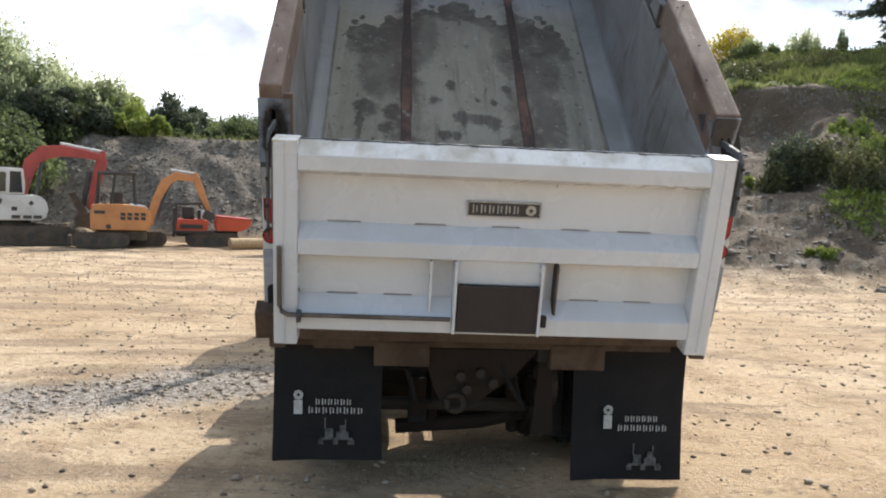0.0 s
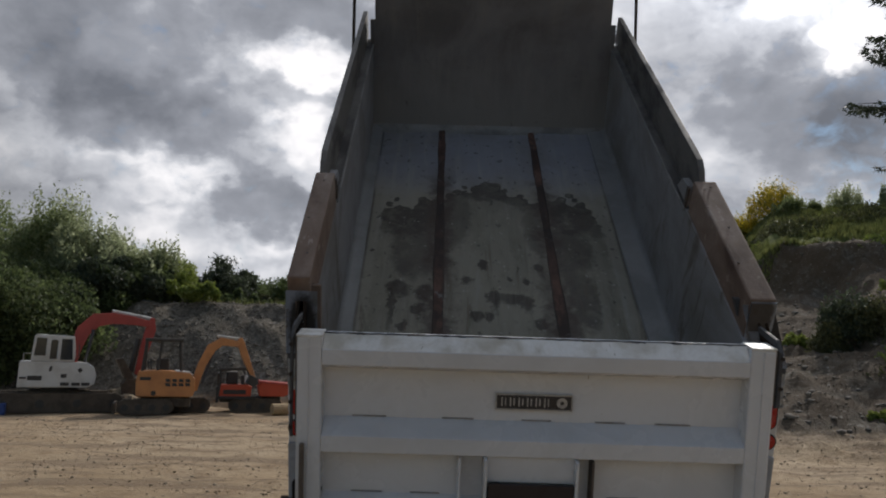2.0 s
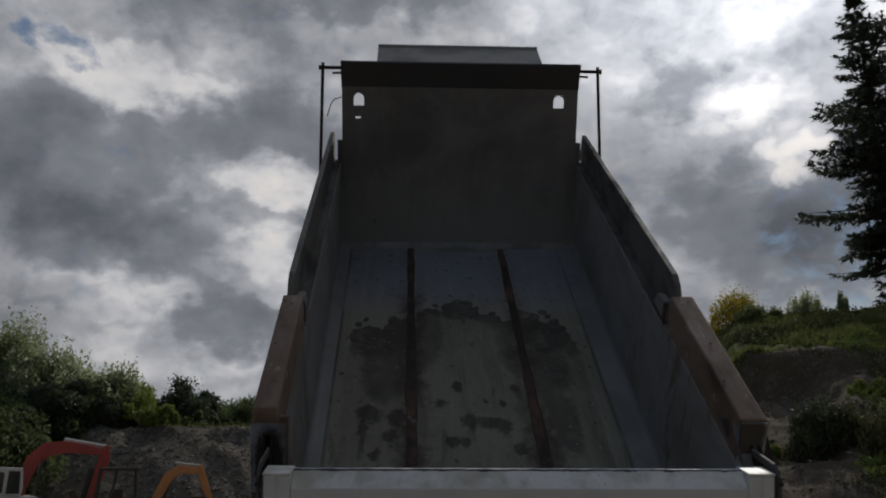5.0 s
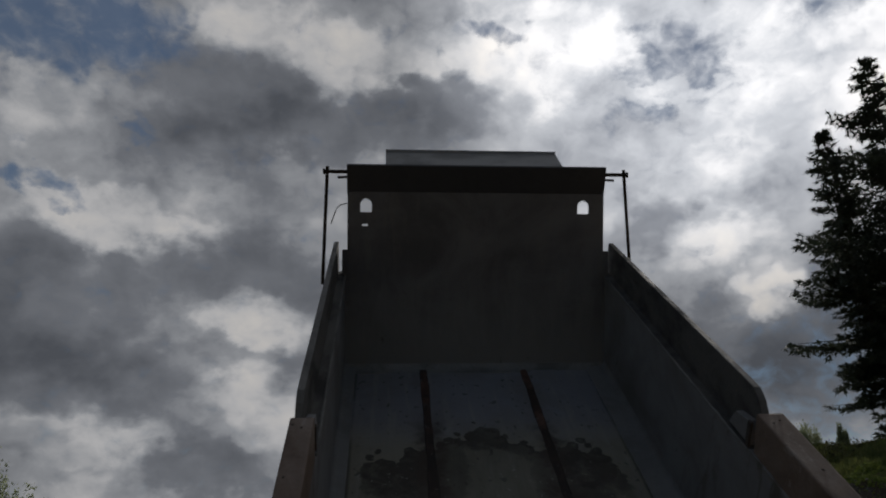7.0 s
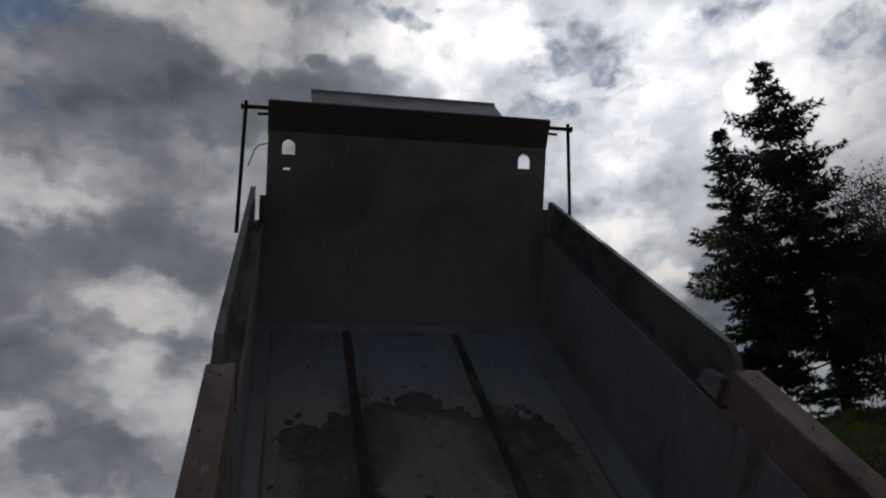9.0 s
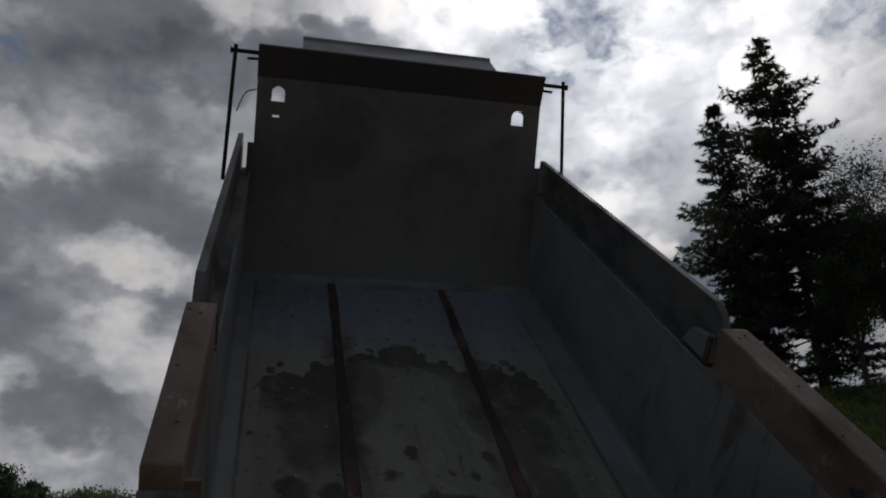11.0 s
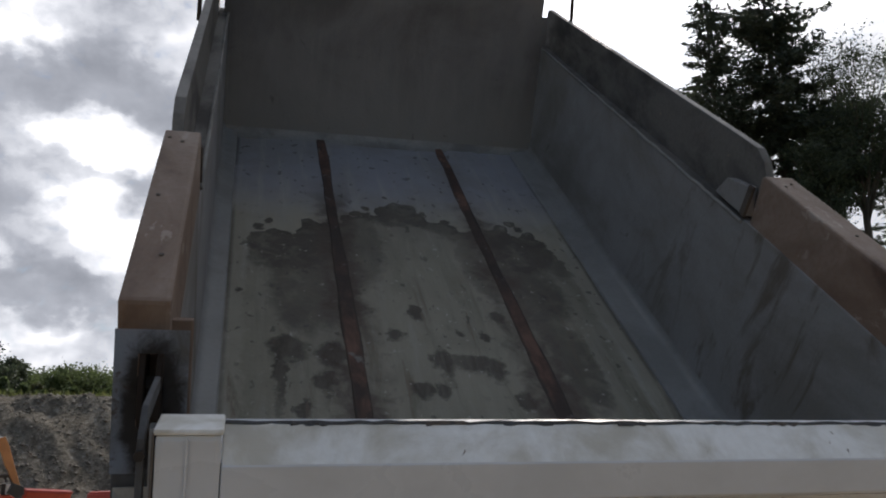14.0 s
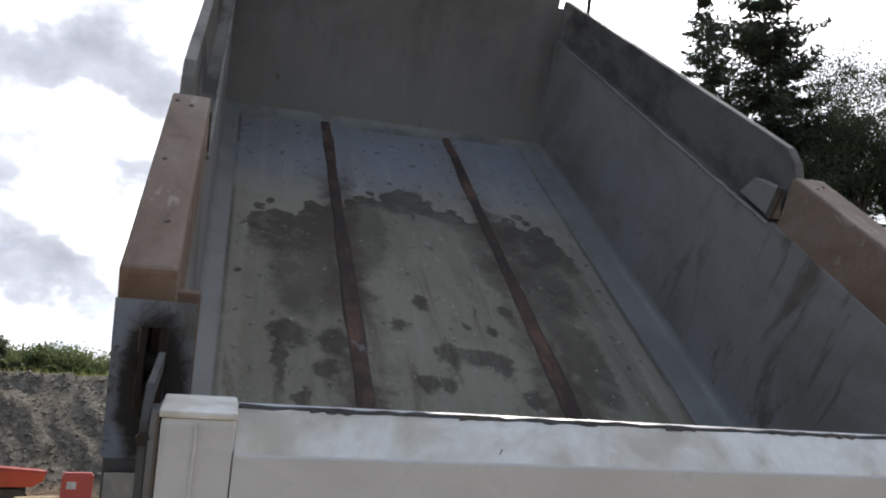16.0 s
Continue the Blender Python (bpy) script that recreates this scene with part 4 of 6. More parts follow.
def plant_left_bank():
    wall = (("willow_shrub", -28.5, 40, 8.5, 7.0, LEAF_MID, 1), ("willow_shrub", -25.2, 39, 6.5, 6.4, LEAF_GREY, 2), ("willow_shrub", -23.2, 38, 6.0, 4.6, LEAF_GREY, 3),
            ("willow_shrub", -21.0, 38, 5.6, 4.5, LEAF_GREY, 4), ("willow_shrub", -19.2, 38, 4.2, 3.5, LEAF_LIME, 5), ("willow_shrub", -17.9, 39, 3.6, 1.9, LEAF_LIME, 6))
    for name, az, far, wide, tall, mat, seed in wall:
        x, y = by_bearing(az, far)
        z = float(height(x, y))
        top = {-28.5: 9.6, -25.2: 9.0, -23.2: 7.7, -21.0: 7.3, -19.2: 6.0, -17.9: 4.4}[az]
        tall = (1.9 + far * math.tan(radians(top)) - z) * 0.88
        shrub(name, x, y, wide, tall, mat, "tall grey-green willow shrub with upright shoots on the bank", "shrub", seed, 30000, 0.076, 4.5, 0.2, 0.8, 34)
    for az, far, wide, tall, mat, seed in ((-27, 33.5, 6.5, 3.6, LEAF_DEEP, 11), (-24.2, 36.5, 5.5, 2.6, LEAF_DEEP, 12), (-21.3, 37, 5.0, 2.4, LEAF_DEEP, 13), (-19.0, 37, 4.0, 1.7, LEAF_LIME, 14), (-30, 33, 7, 4.5, LEAF_DEEP, 15)):
        x, y = by_bearing(az, far)
        shrub("bramble_thicket", x, y, wide, tall, mat, "green bramble thicket spilling over the bank edge", "shrub", seed, 22000, 0.075, 3.5, 0.5, 0.0, 26)
    # dark leaves paint the shaded hollow of the thicket
    for az, far, wide, tall, seed in ((-20.6, 36.6, 3.6, 2.2, 16), (-19.9, 36.8, 2.8, 1.9, 17), (-22.6, 36.0, 3.0, 2.2, 18)):
        x, y = by_bearing(az, far)
        shrub("dense_shrub", x, y, wide, tall, LEAF_DARK, "dense shrub on the bank, its inner shade put into dark leaves", "shrub", seed, 15000, 0.075, 2.6, 0.3, 0.0, 22)
    for az, far, wide, tall, mat, seed in ((-17.2, 35.5, 4.0, 1.0, LEAF_LIME, 21), (-15.2, 38, 4.5, 0.8, LEAF_DEEP, 22), (-13.2, 38, 4.5, 0.6, LEAF_SCRUB, 23), (-11.2, 38, 4.5, 0.5, LEAF_DEEP, 24), (-9.0, 38, 4.5, 0.5, LEAF_SCRUB, 25), (-7.0, 38, 4.0, 0.45, LEAF_DEEP, 26)):
        x, y = by_bearing(az, far)
        shrub("low_bush", x, y, wide, tall, mat, "low dull green bush along the top of the bank", "shrub", seed, 5200, 0.085, 3.0, 0.1, 0.3, 16)
    for az, far, top, wide, seed in ((-14.9, 76, 6.4, 5.0, 31), (-16.1, 80, 5.4, 4.0, 32), (-13.4, 82, 5.4, 3.4, 33), (-14.0, 80, 5.6, 4.0, 35)):
        x, y = by_bearing(az, far)
        z = float(height(x, y))
        broadleaf(x, y, z, 1.9 + far * math.tan(radians(top)) - z, wide * 0.8, LEAF_DARK, seed, "distant dark green tree beyond the bank", 7000, 0.16, "far trees")
    for az, far, top, wide, seed in ((-11.5, 84, 5.3, 5.5, 41), (-9.9, 86, 5.0, 6.0, 42), (-12.7, 88, 4.9, 5.0, 43), (-8.2, 86, 4.7, 7.0, 44), (-18, 84, 4.4, 8, 45), (-6.4, 88, 4.5, 7.0, 46)):
        x, y = by_bearing(az, far)
        z = float(height(x, y))
        broadleaf(x, y, z, 1.9 + far * math.tan(radians(top)) - z, wide, LEAF_DEEP, seed, "distant green leafy tree beyond the bank", 7000, 0.17, "far trees")


def plant_hill():
    firs = ((38.5, 50, 34.0, 7.8, 51), (34.5, 52, 30.3, 5.8, 52), (48.6, 58, 30.5, 7.0, 53), (54, 55, 33, 7, 54))
    for az, far, top, wide, seed in firs:
        x, y = by_bearing(az, far, (-1.0, -3.0))
        z = float(height(x, y))
        conifer(x, y, z, 2.0 + far * math.tan(radians(top)) - z, wide, seed, "tall dark fir tree with drooping limbs on the hill", 0.24, 0.0, 0.16, 0.30)
    for az, far, top, wide, seed in ((43.0, 47, 24.5, 6.5, 61), (45.0, 50, 23.8, 6.0, 62), (41.0, 46, 20.0, 4.5, 63), (49.0, 50, 23.0, 7.0, 64)):
        x, y = by_bearing(az, far, (-1.0, -3.0))
        z = float(height(x, y))
        broadleaf(x, y, z, 2.0 + far * math.tan(radians(top)) - z, wide, LEAF_DARK, seed, "thin leafy tree with open crown beside the firs", 20000, 0.085, "trees on the hill")
    for az, far, wide, tall, mat, name, label, seed in (
            (22.9, 48, 2.6, 2.0, BROOM, "broom_bush", "broom bush in yellow bloom on the hilltop", 71), (21.3, 48, 2.6, 1.6, BROOM, "broom_bush", "broom bush in yellow bloom on the hilltop", 72),
            (24.0, 46, 1.8, 0.9, LEAF_MID, "green_bush", "dark green bush on the hilltop", 73), (27.4, 48, 2.2, 1.35, LEAF_GREY, "green_bush", "round grey-green bush on the hilltop", 74),
            (29.6, 48, 0.6, 1.5, LEAF_GREY, "sapling", "slim green sapling on the hilltop", 75), (25.4, 46.5, 0.8, 0.8, LEAF_MID, "green_bush", "small green bush on the hilltop", 76),
            (27.3, 27, 1.5, 1.7, LEAF_DARK, "green_bush", "dark green bush in a hollow of the slope", 77), (31.0, 26, 1.7, 1.5, LEAF_SCRUB, "green_bush", "dark green bush in a hollow of the slope", 78),
            (26.0, 26.5, 1.0, 1.0, LEAF_SCRUB, "weed_clump", "dull green weeds growing on the slope", 79), (28.6, 27, 1.5, 1.1, LEAF_SCRUB, "weed_clump", "dull green weeds growing on the slope", 80),
            (30.5, 31, 1.6, 0.7, LEAF_LIME, "weed_clump", "yellow-green weeds growing on the slope", 81),
            (29.4, 22, 1.0, 0.28, LEAF_LIME, "weed_clump", "yellow-green weeds growing on the slope", 83), (24.2, 27.5, 0.9, 0.45, LEAF_LIME, "weed_clump", "yellow-green weeds growing on the slope", 84),
            (32.5, 29, 1.8, 0.9, LEAF_LIME, "weed_clump", "yellow-green weeds growing on the slope", 85), (33.5, 33, 1.8, 0.8, LEAF_MID, "weed_clump", "green weeds growing on the slope", 86)):
        x, y = by_bearing(az, far)
        shrub(name, x, y, wide, tall, mat, label, "bush", seed, 8000 if mat is BROOM else 4200, 0.055, None, 0.25, 0.8, 26 if tall < 1.7 else 44)


def plant_grass():
    rs = np.random.RandomState(90)
    r, az = rs.uniform(21, 60, 90000), np.radians(rs.uniform(18, 52, 90000))
    x, y = r * np.sin(az), r * np.cos(az) - 4.7
    patch = rough(x, y, 91, 5.0, 4) + 0.05 * (r - 37.5)
    keep = patch > -0.02 + 0.25 * rs.rand(len(x))
    x, y = x[keep], y[keep]
    # thin turf above the cut lip
    r, az = rs.uniform(35.3, 48, 60000), np.radians(rs.uniform(19, 37, 60000))
    tx, ty = r * np.sin(az), r * np.cos(az) - 4.7
    keep = rough(tx, ty, 97, 1.8, 5) > -0.05 + 0.25 * rs.rand(len(tx)) - 0.02 * (r - 36)
    x, y = np.r_[x, tx[keep]], np.r_[y, ty[keep]]
    lx, ly = rs.uniform(-30, 4, 12000), rs.uniform(29.5, 42, 12000)
    x, y = np.r_[x, lx], np.r_[y, ly]
    # low weeds in patches down the slope
    r, az = rs.uniform(19.5, 36, 70000), np.radians(rs.uniform(21, 50, 70000))
    wx, wy = r * np.sin(az), r * np.cos(az) - 4.7
    keep = rough(wx, wy, 95, 2.6, 5) > 0.16 + 0.22 * rs.rand(len(wx)) + 0.30 * (1 - smooth_step(26.0, 29.5, np.degrees(az)))
    short = np.r_[np.zeros(len(x)), np.ones(keep.sum())]
    x, y = np.r_[x, wx[keep]], np.r_[y, wy[keep]]
    n = len(x)
    z = height(x, y)
    tall = (0.10 + 0.26 * rs.rand(n) ** 2) * (1 - 0.55 * short)
    a = rs.rand(n) * 6.283
    w = 0.035 + 0.03 * rs.rand(n)
    dx, dy = np.cos(a) * w, np.sin(a) * w
    lean = rs.normal(0, 0.25, (n, 2)) * tall[:, None]
    v = np.stack([np.stack([x - dx, y - dy, z - 0.03], 1), np.stack([x + dx, y + dy, z - 0.03], 1), np.stack([x + lean[:, 0], y + lean[:, 1], z + tall], 1)], 1).reshape(-1, 3)
    tagged(raw("grass", v, np.arange(3 * n).reshape(-1, 3), GRASS), "yellow-green grass on the hill and along the bank top", "grass", kind="stuff")


def plant_weeds(name, mat, label, seed, threshold, size, tall, count=60000):
    """Low leafy growth in uneven patches over the slope."""
    rs = np.random.RandomState(seed)
    r, az = np.sqrt(rs.uniform(20.0 ** 2, 46.0 ** 2, count)), np.radians(rs.uniform(19, 52, count))
    x, y = r * np.sin(az), r * np.cos(az) - 4.7
    patch = rough(x, y, seed, 3.4, 5, 0.62) + 0.010 * (r - 30) - 0.30 * (1 - smooth_step(26.0, 29.5, np.degrees(az))) * (r < 36) + 0.12 * smooth_step(27.5, 30.0, np.degrees(az)) * (r > 22.5)
    keep = patch > threshold + 0.12 * rs.rand(count)
    x, y, thick = x[keep], y[keep], np.clip((patch[keep] - threshold) * 4, 0.2, 1.4)
    z = height(x, y) + tall * thick * rs.rand(len(x)) ** 1.5
    v, f = leaves(np.stack([x, y, z], 1), np.full(len(x), size), seed + 1, 2.4, 0.7)
    tagged(raw(name, v, f, mat), label, "weeds", kind="stuff")


plant_left_bank()
plant_hill()
plant_grass()
plant_weeds("weeds", LEAF_LIME, "yellow-green weeds growing in patches on the slope", 201, 0.27, 0.075, 0.20, 110000)
plant_weeds("scrub", LEAF_SCRUB, "dull green low scrub spread over the slope", 211, 0.30, 0.070, 0.42, 120000)


# ---------- the tipped dump truck ----------
BED = pose(0, 0, 1.32, 43.15)
POST = BED @ pose(0, -0.53, 0.046, -23.25) @ pose(0, 0, -0.006, 0, 0.5)
# the tailgate hangs from its top hinge and has swung out at the bottom
GATE = POST @ pose(0, 0.2, 1.12, -6) @ pose(0, -0.4475, -1.033) @ Matrix.Diagonal((0.966, 1.0, 0.955, 1.0))
HEAD = BED @ pose(0, 4.07, 0.10, -16.5)


def dents(x, y):
    return rough(x, y, 61, 0.5, 4) * 0.014


def word(parent, name, counts, x0, x1, z0, z1, y, mat):
    """A worn word, as plain upright bars of its size."""
    step = (x1 - x0) / counts
    for k in range(counts):
        a = x0 + k * step
        bm = box(a + step * 0.14, a + step * 0.30, y, y + 0.004, z0, z1)
        box(a + step * 0.56, a + step * 0.72, y, y + 0.004, z0 + (z1 - z0) * 0.1, z1 - (z1 - z0) * 0.1, 0, bm)
        part(name, bm, mat, parent)


def make_bed(truck):
    # floor sheet, gently dented
    xs, us = np.linspace(-1.07, 1.0, 60), np.linspace(-0.36, 4.30, 130)
    gx, gu = np.meshgrid(xs, us)
    i = (np.arange(129)[:, None] * 60 + np.arange(59)[None]).ravel()
    top = np.stack([gx.ravel(), gu.ravel(), 0.10 + dents(gx, gu).ravel()], 1)
    floor = raw("bed_floor", top, np.stack([i, i + 1, i + 61, i + 60], 1), BED_FLOOR, truck, "grey steel bed floor with dark wet mud stains")
    floor.matrix_local = BED
    floor.data.polygons.foreach_set("use_smooth", [True] * len(floor.data.polygons))
    part("floor_plate", box(-1.13, 1.13, -0.36, 4.28, 0.02, 0.075), DARK_STEEL, truck, at=BED)
    rs = random.Random(5)
    for x in (-0.462, 0.410):
        bm = bmesh.new()
        n = 46
        rows = []
        for k in range(n + 1):
            u = -0.34 + (4.07 + 0.34) * k / n
            w = 0.060 - 0.020 * k / n + 0.005 * math.sin(u * 3.1 + x * 9) + 0.003 * math.sin(u * 9.7 + x * 4)
            z = 0.10 + float(dents(np.array(x), np.array(u)))
            s = 0.003 * (rs.random() - 0.5)
            rows.append([bm.verts.new((x + o + s, u, z + h)) for o, h in ((-w, -0.008), (-w * 0.6, 0.005), (w * 0.6, 0.006), (w, -0.008))])
        for a, b in zip(rows, rows[1:]):
            for k in range(3):
                bm.faces.new((a[k], a[k + 1], b[k + 1], b[k]))
        part("wear_strip", bm, WEAR, truck, "rusty worn strip", BED)
    for s in (-1, 1):
        # a flat liner plate along the wall, turned up in a small fillet
        foot = 0.972 if s > 0 else -1.042
        curve = [(foot, 0.106), (foot + s * 0.006, 0.113), (s * 1.098, 0.122), (s * 1.118, 0.128), (s * 1.131, 0.142), (s * 1.137, 0.165)]
        part("liner_plate", prism(curve + [(s * 1.137, 0.06), (foot, 0.06)], -0.34, 4.34, 0, axis="y"), CORNER_GREY, truck, "smooth rubbed steel liner plate", BED, smooth=True)
        bm = prism([(-0.36, 0.06), (4.10, 0.06), (4.36, 0.872), (1.34, 0.937), (1.33, 0.95), (0.03, 0.95)], s * 1.137, s * 1.165, 0.003)
        part("side_wall", bm, WALL_GREY, truck, "scuffed grey steel side wall", BED)
        # outside skin and posts
        bm = prism([(-0.30, -0.10), (4.10, -0.10), (4.36, 0.83), (1.34, 0.90), (1.30, 0.925), (0.12, 0.925)], s * 1.17, s * 1.20, 0.003)
        part("outer_skin", bm, WHITE, truck, at=BED)
        bm = bmesh.new()
        a, b = sorted((s * 1.139, s * 1.285))
        prism([(1.335, 0.912), (4.38, 0.847), (4.38, 0.873), (1.335, 0.940)], a, b, 0.006, bm)
        part("wall_cap", bm, BOARD_GREY, truck, at=BED)
        rs = random.Random(11)
        line = [(s * (1.135 + 0.0015 * rs.random()), 1.34 + 2.9 * k / 60, 0.936 - 0.0625 * k / 60 + 0.006 * (rs.random() - 0.5)) for k in range(61)]
        part("wall_seam", tube(line, 0.0085, 6), FILLET, truck, "lumpy weld along the wall top", BED)
        end = 0.10 if s > 0 else 0.0
        rail = part("rear_rail", prism([(0.175 - end, 0.932), (1.30, 0.932), (1.335, 1.155), (1.32, 1.165), (0.235 - end, 1.165)], a + (0.010 if s > 0 else 0.028), b + 0.004, 0.012), RAIL, truck, "rust-brown boxed top rail", BED)
        if s > 0:
            part("rail_end_plate", prism([(0.050, 0.84), (0.064, 0.84), (0.124, 1.158), (0.110, 1.158)], a + 0.012, b, 0.003), HOUSING, rail, "blue-grey plate closing the rail")
        for u, x in ((0.45, 1.18), (0.8, 1.225), (1.22, 1.19), (1.25, 1.235)):
            part("bolt", tube([(s * x, u, 1.16), (s * x, u, 1.168)], 0.007, 6), SEAM, rail)
        a, b = sorted((s * 1.198, s * 1.240))
        bm = prism([(1.37, 0.936), (4.46, 0.868), (4.46, 1.12), (1.66, 1.222), (1.50, 1.225), (1.42, 1.19), (1.36, 1.13)], a, b, 0.005)
        part("side_board", bm, BOARD_GREY, truck, "weathered dark side board", BED)
        bm = bmesh.new()
        a, b = sorted((s * 1.15, s * 1.198))
        prism([(1.36, 0.953), (1.62, 0.953), (1.56, 1.05), (1.40, 1.08)], a, b, 0.004, bm)
        part("board_bracket", bm, WALL_GREY, truck, "bent steel bracket", BED)
        bm = bmesh.new()
        a, b = sorted((s * 1.130, s * 1.145))
        box(a, b, 1.338, 1.372, 0.96, 1.10, 0.002, bm)
        part("gap_plate", bm, SEAM, truck, at=BED)
        bm = bmesh.new()
        a, b = sorted((s * 0.40, s * 0.52))
        box(a, b, -0.30, 4.2, -0.16, 0.02, 0.004, bm)
        part("bed_beam", bm, DARK_STEEL, truck, at=BED)
    for k in range(9):
        part("cross_beam", box(-1.16, 1.16, 0.1 + k * 0.48, 0.18 + k * 0.48, -0.09, 0.02, 0.004), DARK_STEEL, truck, at=BED)
    part("rear_sill", prism([(-0.46, -0.09), (-0.30, -0.11), (-0.30, 0.06), (-0.40, 0.07)], -1.30, 1.30, 0.006), RUST, truck, "rusty rear sill of the bed", BED)
    # headboard: one sheet with two arched lifting holes and a slit
    xs = (-1.12, -1.010, -0.995, -0.945, -0.912, 0.887, 0.989, 1.12)
    zs = (-0.06, 1.225, 1.242, 1.345, 1.414, 1.463, 1.52)
    bm = bmesh.new()
    grid = [[bm.verts.new((x, 0, z)) for x in xs] for z in zs]
    for j in range(len(zs) - 1):
        for i in range(len(xs) - 1):
            slit = j == 1 and i == 2
            hole = j in (3, 4) and (1 <= i <= 3 or i == 5)
            if not slit and not hole:
                bm.faces.new((grid[j][i], grid[j][i + 1], grid[j + 1][i + 1], grid[j + 1][i]))
    for i0, i1 in ((1, 4), (5, 6)):
        m, half = (xs[i0] + xs[i1]) / 2, (xs[i1] - xs[i0]) / 2
        arc = [bm.verts.new((m + half * math.cos(t), 0, 1.414 + 0.045 * math.sin(t))) for t in (0.4, 0.8, 1.2, 1.57, 1.94, 2.34, 2.74)]
        top = [grid[5][i] for i in range(i1, i0 - 1, -1)]
        right, left = grid[4][i1], grid[4][i0]
        bm.faces.new([right, top[0], *top[1:-1][:1], arc[3], arc[2], arc[1], arc[0]] if i1 - i0 > 1 else [right, top[0], arc[3], arc[2], arc[1], arc[0]])
        bm.faces.new([arc[3], *top[2:-1], top[-1], left, arc[6], arc[5], arc[4]] if i1 - i0 > 1 else [arc[3], top[-1], left, arc[6], arc[5], arc[4]])
    bmesh.ops.recalc_face_normals(bm, faces=list(bm.faces))
    bmesh.ops.solidify(bm, geom=list(bm.faces), thickness=-0.02)
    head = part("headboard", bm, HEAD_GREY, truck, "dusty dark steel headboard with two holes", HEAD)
    part("hole_shutter", box(-1.008, -0.914, 0.004, 0.012, 1.262, 1.33, 0.003), DARK_STEEL, head)
    part("hole_shutter", box(0.90, 0.975, -0.012, -0.002, 1.29, 1.345, 0.003), DARK_STEEL, head)
    # leans over and faces down; its shade is painted in as dark colour
    part("top_flange", prism([(-0.004, 1.50), (-0.088, 1.742), (-0.066, 1.756), (0.024, 1.53), (0.024, 1.50)], -1.125, 1.125, 0.004), FLANGE, head, "top flange leaning inward, its underside shade put into the dark colour")
    part("foot_fillet", prism([(0.004, 0.085), (-0.010, 0.050), (-0.028, 0.020), (-0.052, -0.004), (-0.082, -0.020), (-0.115, -0.032), (-0.115, -0.08), (0.004, -0.08)], -1.13, 1.13, 0.0), FILLET, head, "dusty welded fillet along the floor", smooth=True)
    for x in (-0.71, 0.64):
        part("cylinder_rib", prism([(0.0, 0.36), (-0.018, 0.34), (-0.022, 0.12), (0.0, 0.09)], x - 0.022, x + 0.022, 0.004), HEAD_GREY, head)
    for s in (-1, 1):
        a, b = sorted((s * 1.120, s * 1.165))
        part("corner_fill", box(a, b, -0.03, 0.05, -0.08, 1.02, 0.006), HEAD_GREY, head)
    for s in (-1, 1):
        part("tarp_bar", tube([(s * 1.11, -0.03, 1.690), (s * 1.315, -0.03, 1.690)], 0.016, 8), DARK_STEEL, head)
        part("tarp_bar", tube([(s * 1.11, -0.03, 1.645), (s * 1.205, -0.03, 1.640)], 0.011, 8), DARK_STEEL, head)
        part("bar_knob", tube([(s * 1.315, -0.03, 1.69), (s * 1.33, -0.03, 1.69)], 0.024, 8), DARK_STEEL, head)
        part("tarp_rod", tube([(s * 1.292, -0.03, 1.735), (s * (1.350 + 0.02 * s), -0.03, 0.72)], 0.015, 8), DARK_STEEL, head)
    part("loose_wire", tube([(-1.125, -0.02, 1.42), (-1.19, -0.02, 1.40), (-1.22, -0.02, 1.36), (-1.262, -0.02, 1.24)], 0.005, 5), DARK_STEEL, head)
    part("cab_shield", prism([(4.57, 1.715), (5.06, 1.775), (5.09, 1.82), (5.075, 1.825), (5.05, 1.80), (4.57, 1.74)], -0.795, 0.79, 0.004), CORNER_GREY, truck, "grey cab shield plate", BED)


